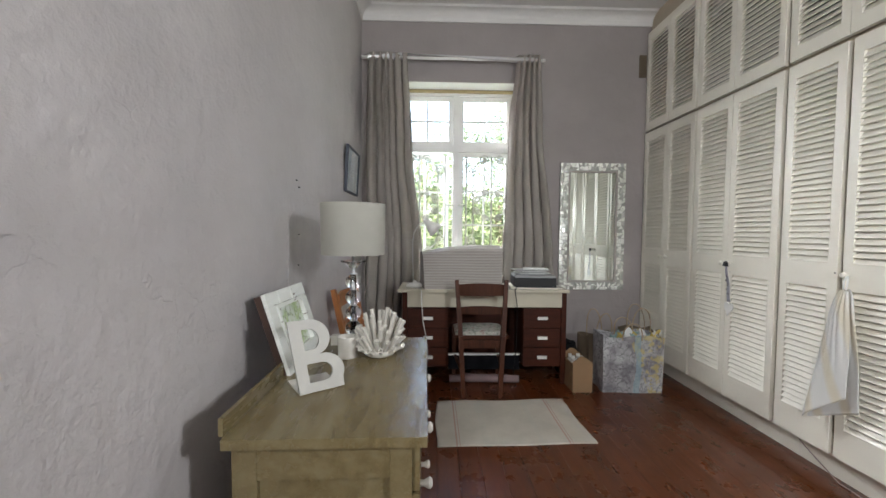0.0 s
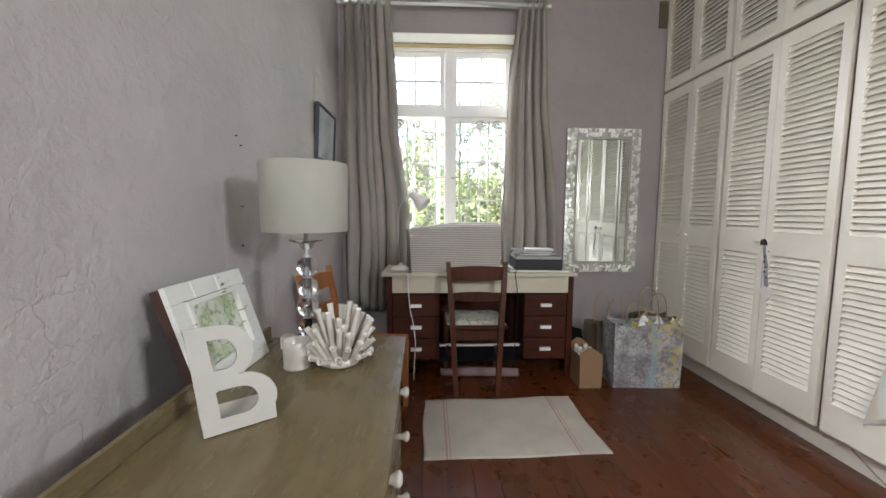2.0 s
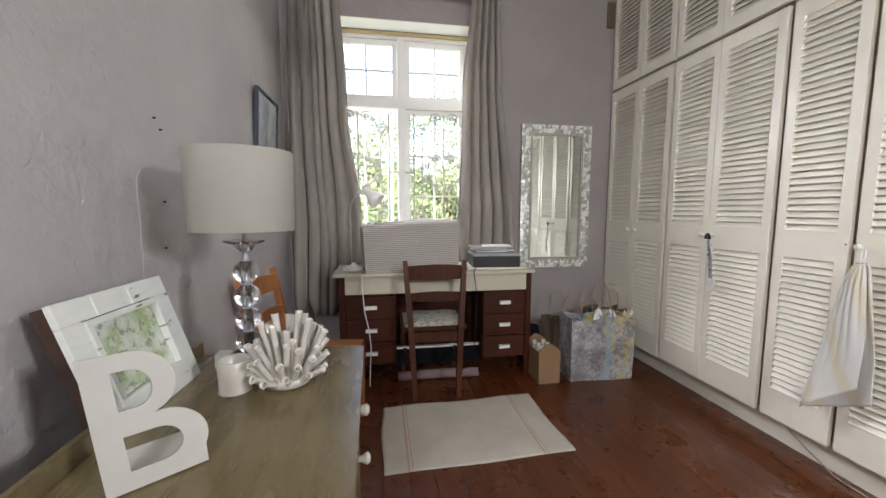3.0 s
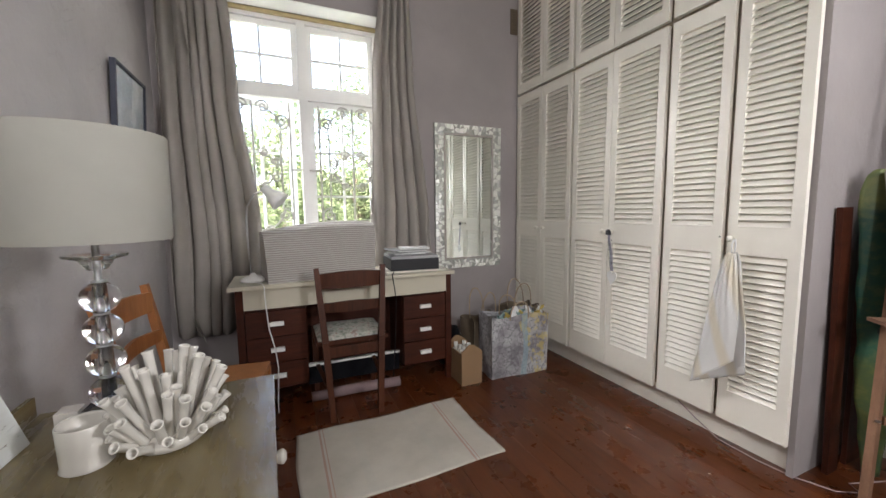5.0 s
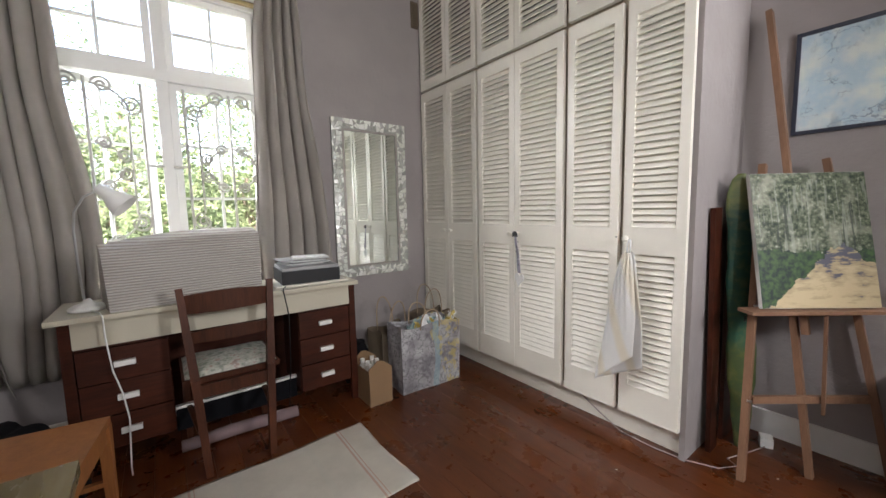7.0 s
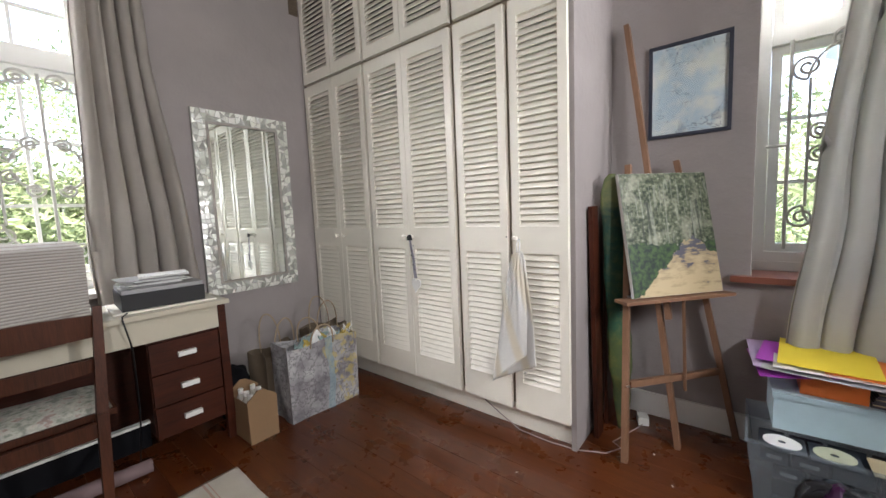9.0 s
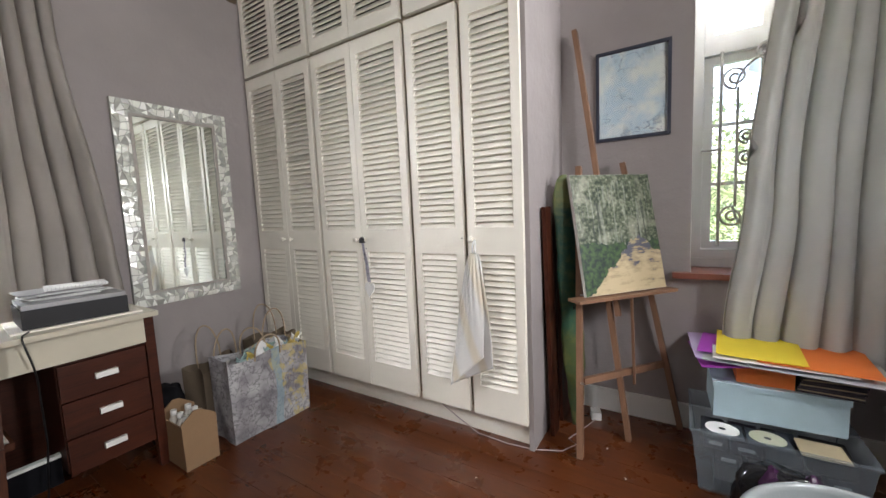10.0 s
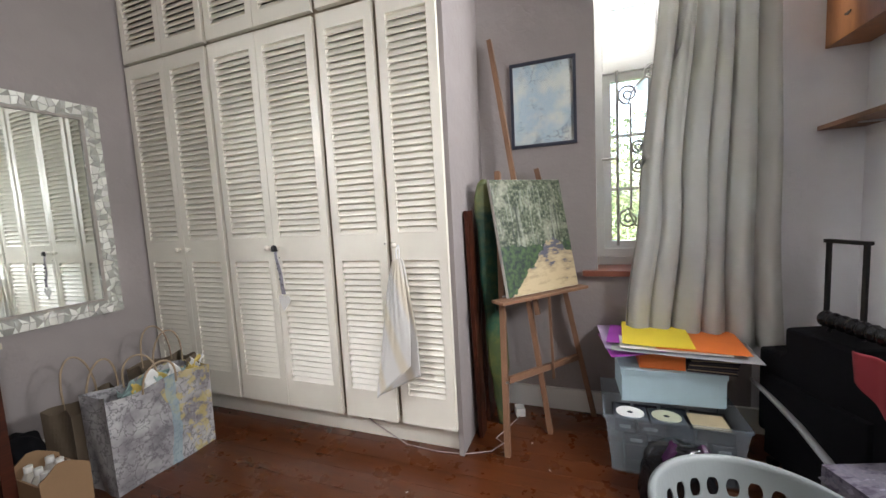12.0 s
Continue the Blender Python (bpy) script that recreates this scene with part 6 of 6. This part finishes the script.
coil = thing("ribbed_tube", "shiny black ribbed tube lying along the top of the suitcase", "tube", pose(2.46, 0.435, 0.699))
pts, rs = [], []
for k in range(61):
    f = k / 60
    pts.append((-0.42 * f, -0.10 * f - 0.01, -0.0 * f))
    rs.append(0.026 + 0.005 * math.sin(f * 2 * math.pi * 12))
part("tube", tube(pts, rs, 16), M_GLOSSBLACK, coil, smooth=True)
cl = thing("folded_cloth", "red and off-white cloth draped over the black suitcase", "cloth", pose(2.17, 0.44, 0.50, 0, 0, 20.2))
part("cloth", grid_sheet(16, 12, lambda u, v: ((u - 0.5) * 0.12, -0.0 - 0.012 * v + 0.006 * math.sin(9 * u), 0.155 - 0.17 * v * (0.6 + 0.6 * (1 - u))), 0.004), M_RED, cl, smooth=True)

sack = thing("plastic_bag", "crumpled black and purple plastic bag before the storage box", "bag", pose(2.24, 0.94, 0))
part("body", lump(0.080, 0.12, 0.25, 17, ragged=0.35), M_GLOSSBLACK, sack, smooth=True)
part("top_fold", grid_sheet(12, 10, lambda u, v: (0.03 * math.sin(6 * v) - 0.02, -0.10 + 0.16 * u, 0.215 + 0.06 * math.sin(math.pi * v) * math.sin(5 * u + 1) ** 2 - 0.03 * v), 0.002), M_SACK, sack, "dark purple fold")

basket = thing("laundry_basket", "round white plastic laundry basket with slotted sides", "laundry basket", pose(1.765, 0.845, 0))
NS, ROWS = 26, ((0.062, 0.030), (0.165, 0.030), (0.275, 0.026))


def basket_side():
    """A tapering wall with three rows of oval slots, each row set off by half a step."""
    side = bmesh.new()
    K = 16

    def spot(a, z):
        rad = 0.175 + 0.068 * z / 0.345
        return side.verts.new((rad * math.cos(a), rad * math.sin(a), z))

    step = 2 * math.pi / NS
    for zc, rz in ROWS:
        lo, hi = {0.062: (0.004, 0.113), 0.165: (0.113, 0.220), 0.275: (0.220, 0.345)}[zc]
        off = step / 2 if zc == 0.165 else 0
        for i in range(NS):
            c = i * step + off
            inner, outer = [], []
            for k in range(K):
                t = 2 * math.pi * (k + 0.5) / K
                inner.append(spot(c + step * 0.33 * math.cos(t), zc + rz * max(-1, min(1, 1.15 * math.sin(t)))))
                q = max(abs(math.cos(t)), abs(math.sin(t)))
                outer.append(spot(c + step * 0.5 * math.cos(t) / q, (lo + hi) / 2 + (hi - lo) / 2 * math.sin(t) / q))
            for k in range(K):
                j = (k + 1) % K
                if (k + 1) % (K // 4) == K // 8:
                    t = 2 * math.pi * (k + 1) / K
                    corner = spot(c + step * 0.5 * (1 if math.cos(t) > 0 else -1), (lo + hi) / 2 + (hi - lo) / 2 * (1 if math.sin(t) > 0 else -1))
                    side.faces.new((inner[k], outer[k], corner, outer[j], inner[j]))
                else:
                    side.faces.new((inner[k], outer[k], outer[j], inner[j]))
    bmesh.ops.remove_doubles(side, verts=side.verts, dist=0.0004)
    bmesh.ops.recalc_face_normals(side, faces=side.faces)
    bmesh.ops.solidify(side, geom=list(side.faces), thickness=0.003)
    return side


part("side", basket_side(), M_BASKET, basket)
part("rim", lathe([(0.240, 0.340), (0.254, 0.338), (0.262, 0.346), (0.262, 0.358), (0.250, 0.366), (0.240, 0.360), (0.240, 0.340)], 64), M_BASKET, basket, smooth=True)
part("bottom", lathe([(0, 0), (0.176, 0), (0.176, 0.004), (0, 0.004)], 48), M_BASKET, basket)
pile = thing("fabric_pile", "stack of folded grey and lilac patterned fabric beside the basket", "fabric", pose(2.02, 0.42, 0, 0, 0, 18))
rnd = random.Random(31)
for k in range(6):
    part("folded_piece", grid_sheet(14, 10, lambda u, v: ((u - 0.5) * (0.30 + 0.02 * math.sin(k)), (v - 0.5) * 0.26, 0.055 * k + 0.05 * (math.sin(math.pi * min(1, max(0, u))) ** 0.2) * (math.sin(math.pi * min(1, max(0, v))) ** 0.2) + 0.005 * math.sin(8 * u + k)), 0.0), M_LILACF if k % 2 else M_GREYF, pile, smooth=True)
    part("fold_body", box(-0.14, 0.14, -0.12, 0.12, 0.055 * k + 0.0005, 0.055 * k + 0.045), M_LILACF if k % 2 else M_GREYF, pile, bevel=0.015)

shelf = thing("wall_shelf", "plain pale wooden wall shelf with a metal bracket", "shelf", pose(0, 0, 0))
part("board", box(2.05, EAST - 0.003, SOUTH + 0.001, 0.285, 1.438, 1.456), M_PINE, shelf, bevel=0.002)
for x in (2.66, 2.2):
    part("bracket", beam((x, SOUTH + 0.004, 1.33), (x, SOUTH + 0.004, 1.4365), 0.02, 0.005), M_METAL, shelf)
    part("bracket_arm", beam((x, SOUTH + 0.008, 1.43), (x, 0.25, 1.43), 0.005, 0.02), M_METAL, shelf)
wb = thing("wall_box", "orange-stained wooden wall box with small notches above the shelf", "wall cabinet", pose(0, 0, 0))
part("front", box(2.30, EAST - 0.003, 0.252, 0.268, 1.782, 2.10), M_ORANGE, wb, bevel=0.003)
part("bottom", box(2.30, EAST - 0.003, SOUTH + 0.001, 0.2515, 1.783, 1.80), M_ORANGE, wb)
part("top", box(2.30, EAST - 0.003, SOUTH + 0.001, 0.2515, 2.08, 2.098), M_ORANGE, wb)
part("end", box(2.30, 2.318, SOUTH + 0.001, 0.2515, 1.801, 2.079), M_ORANGE, wb)
for x, z in ((2.72, 1.87), (2.72, 1.95), (2.58, 1.87), (2.58, 1.95)):
    part("notch", extruded([(0.02 * math.cos(a), 0.012 * math.sin(a)) for a in [math.pi + k * math.pi / 8 for k in range(9)]], 0.003), M_DARK, wb, "dark notch").matrix_basis = pose(x, 0.2685, z)

# ---- outdoors ----
structure("ground", box(-300, 300, -300, 300, -0.5, -0.4), M_GRASS, label="lawn and garden")


def bush(x, y, h, r, seed, label, n=6000, s0=0.03, s1=0.06):
    t = thing("tree", label, "tree", pose(x, y, -0.4))
    rnd = random.Random(seed)
    part("trunk", tube([(0, 0, 0), (0.05, 0, h * 0.4), (0.0, 0.1, h * 0.75)], [0.09, 0.06, 0.03]), M_BARK, t, "brown bark")
    limbs = bmesh.new()
    cl = [(rnd.uniform(-r, r) * 0.75, rnd.uniform(-r, r) * 0.7, rnd.uniform(0.12, 0.95) * h, rnd.uniform(0.3, 0.6) * r) for _ in range(14)]
    for cx, cy, cz, cr in cl:
        tube([(0.03, 0, cz * 0.5), (cx * 0.5, cy * 0.5, cz * 0.8), (cx, cy, cz)], [0.035, 0.02, 0.008], 6, limbs)
    part("limbs", limbs, M_BARK, t, "brown limbs")
    vs, fs = [], []
    for _ in range(n):
        cx, cy, cz, cr = rnd.choice(cl)
        v = Vector((rnd.gauss(0, 1), rnd.gauss(0, 1), rnd.gauss(0, 1))).normalized() * cr * rnd.uniform(0.5, 1)
        e = Euler((rnd.uniform(0, 6.3), rnd.uniform(0, 6.3), rnd.uniform(0, 6.3))).to_matrix()
        s = rnd.uniform(s0, s1)
        k = len(vs)
        c0 = Vector((cx, cy, cz)) + v
        vs += [c0 + e @ Vector(c) for c in ((0, -s, 0), (s * 0.45, 0, s * 0.18), (0, s, 0), (-s * 0.45, 0, s * 0.18))]
        fs += [(k, k + 1, k + 2, k + 3)]
    me = bpy.data.meshes.new("crown")
    me.from_pydata(vs, [], fs)
    me.materials.append(M_LEAF)
    ob = tagged(new("crown", me), "dense green leaves")
    ob.parent = t
    return t


def palm(x, y, h, seed, label, z0=-0.4, n=16, ln=1.3):
    t = thing("palm", label, "palm", pose(x, y, z0))
    rnd = random.Random(seed)
    part("trunk", tube([(0, 0, 0), (0.03, 0, h * 0.5), (0, 0, h)], [0.09, 0.07, 0.06]), M_BARK, t, "ringed trunk")
    for i in range(n):
        a, up = 2 * math.pi * i / n + rnd.uniform(-0.2, 0.2), rnd.uniform(0.2, 1.1)
        vs, fs = [], []
        for k in range(26):
            f = k / 25
            c = Vector((math.cos(a) * ln * f * math.cos(up), math.sin(a) * ln * f * math.cos(up), h + ln * (f * math.sin(up) - 0.6 * f * f)))
            side = Vector((-math.sin(a), math.cos(a), 0))
            lf = 0.34 * math.sin(math.pi * min(1, f * 0.9 + 0.12))
            for s in (-1, 1):
                b = len(vs)
                d = Vector((math.cos(a), math.sin(a), 0)) * 0.12
                vs += [c, c + Vector((math.cos(a), math.sin(a), 0)) * 0.03, c + side * s * lf + d - Vector((0, 0, 0.10))]
                fs.append((b, b + 1, b + 2))
        me = bpy.data.meshes.new("frond")
        me.from_pydata(vs, [], fs)
        me.materials.append(M_LEAF)
        ob = new("frond", me)
        ob.parent = t
    return t


for i, (x, y, h, r) in enumerate(((-1.9, 8.8, 3.0, 1.6), (-0.1, 8.4, 3.1, 1.6), (1.8, 8.9, 3.0, 1.6), (3.6, 9.4, 3.6, 1.8), (-4.4, 13.5, 6.4, 2.6), (-0.2, 15.5, 6.2, 2.6), (4.4, 14.2, 7.0, 2.8))):
    bush(x, y, h, r, i, "leafy green garden shrub outside the desk window", 14000, 0.03, 0.07)
for i, (x, y, h, r) in enumerate(((7.4, 1.6, 2.6, 1.5), (8.2, -0.6, 3.2, 1.8), (8.5, 3.6, 3.4, 1.8), (12.0, 1.0, 3.5, 2.4))):
    bush(x, y, h, r, 20 + i, "leafy green shrub outside the window by the easel")
palm(5.0, 1.55, 1.7, 3, "feathery green palm outside the window by the easel")
palm(4.6, 0.75, 0.9, 5, "low spiky green palm outside the window by the easel", n=18, ln=0.9)
trunk = thing("tree", "slanting brown tree trunk just outside the desk window", "tree", pose(1.9, 6.0, -0.4))
part("trunk", tube([(0, 0, 0), (-0.12, 0, 1.2), (-0.05, 0, 2.4), (0.15, 0.1, 4.4)], [0.13, 0.11, 0.1, 0.07], 14), M_BARK, trunk, smooth=True)
part("branch", tube([(-0.05, 0, 2.3), (-0.5, 0.1, 3.3), (-0.8, 0.2, 4.3)], [0.06, 0.04, 0.02], 10), M_BARK, trunk, smooth=True)
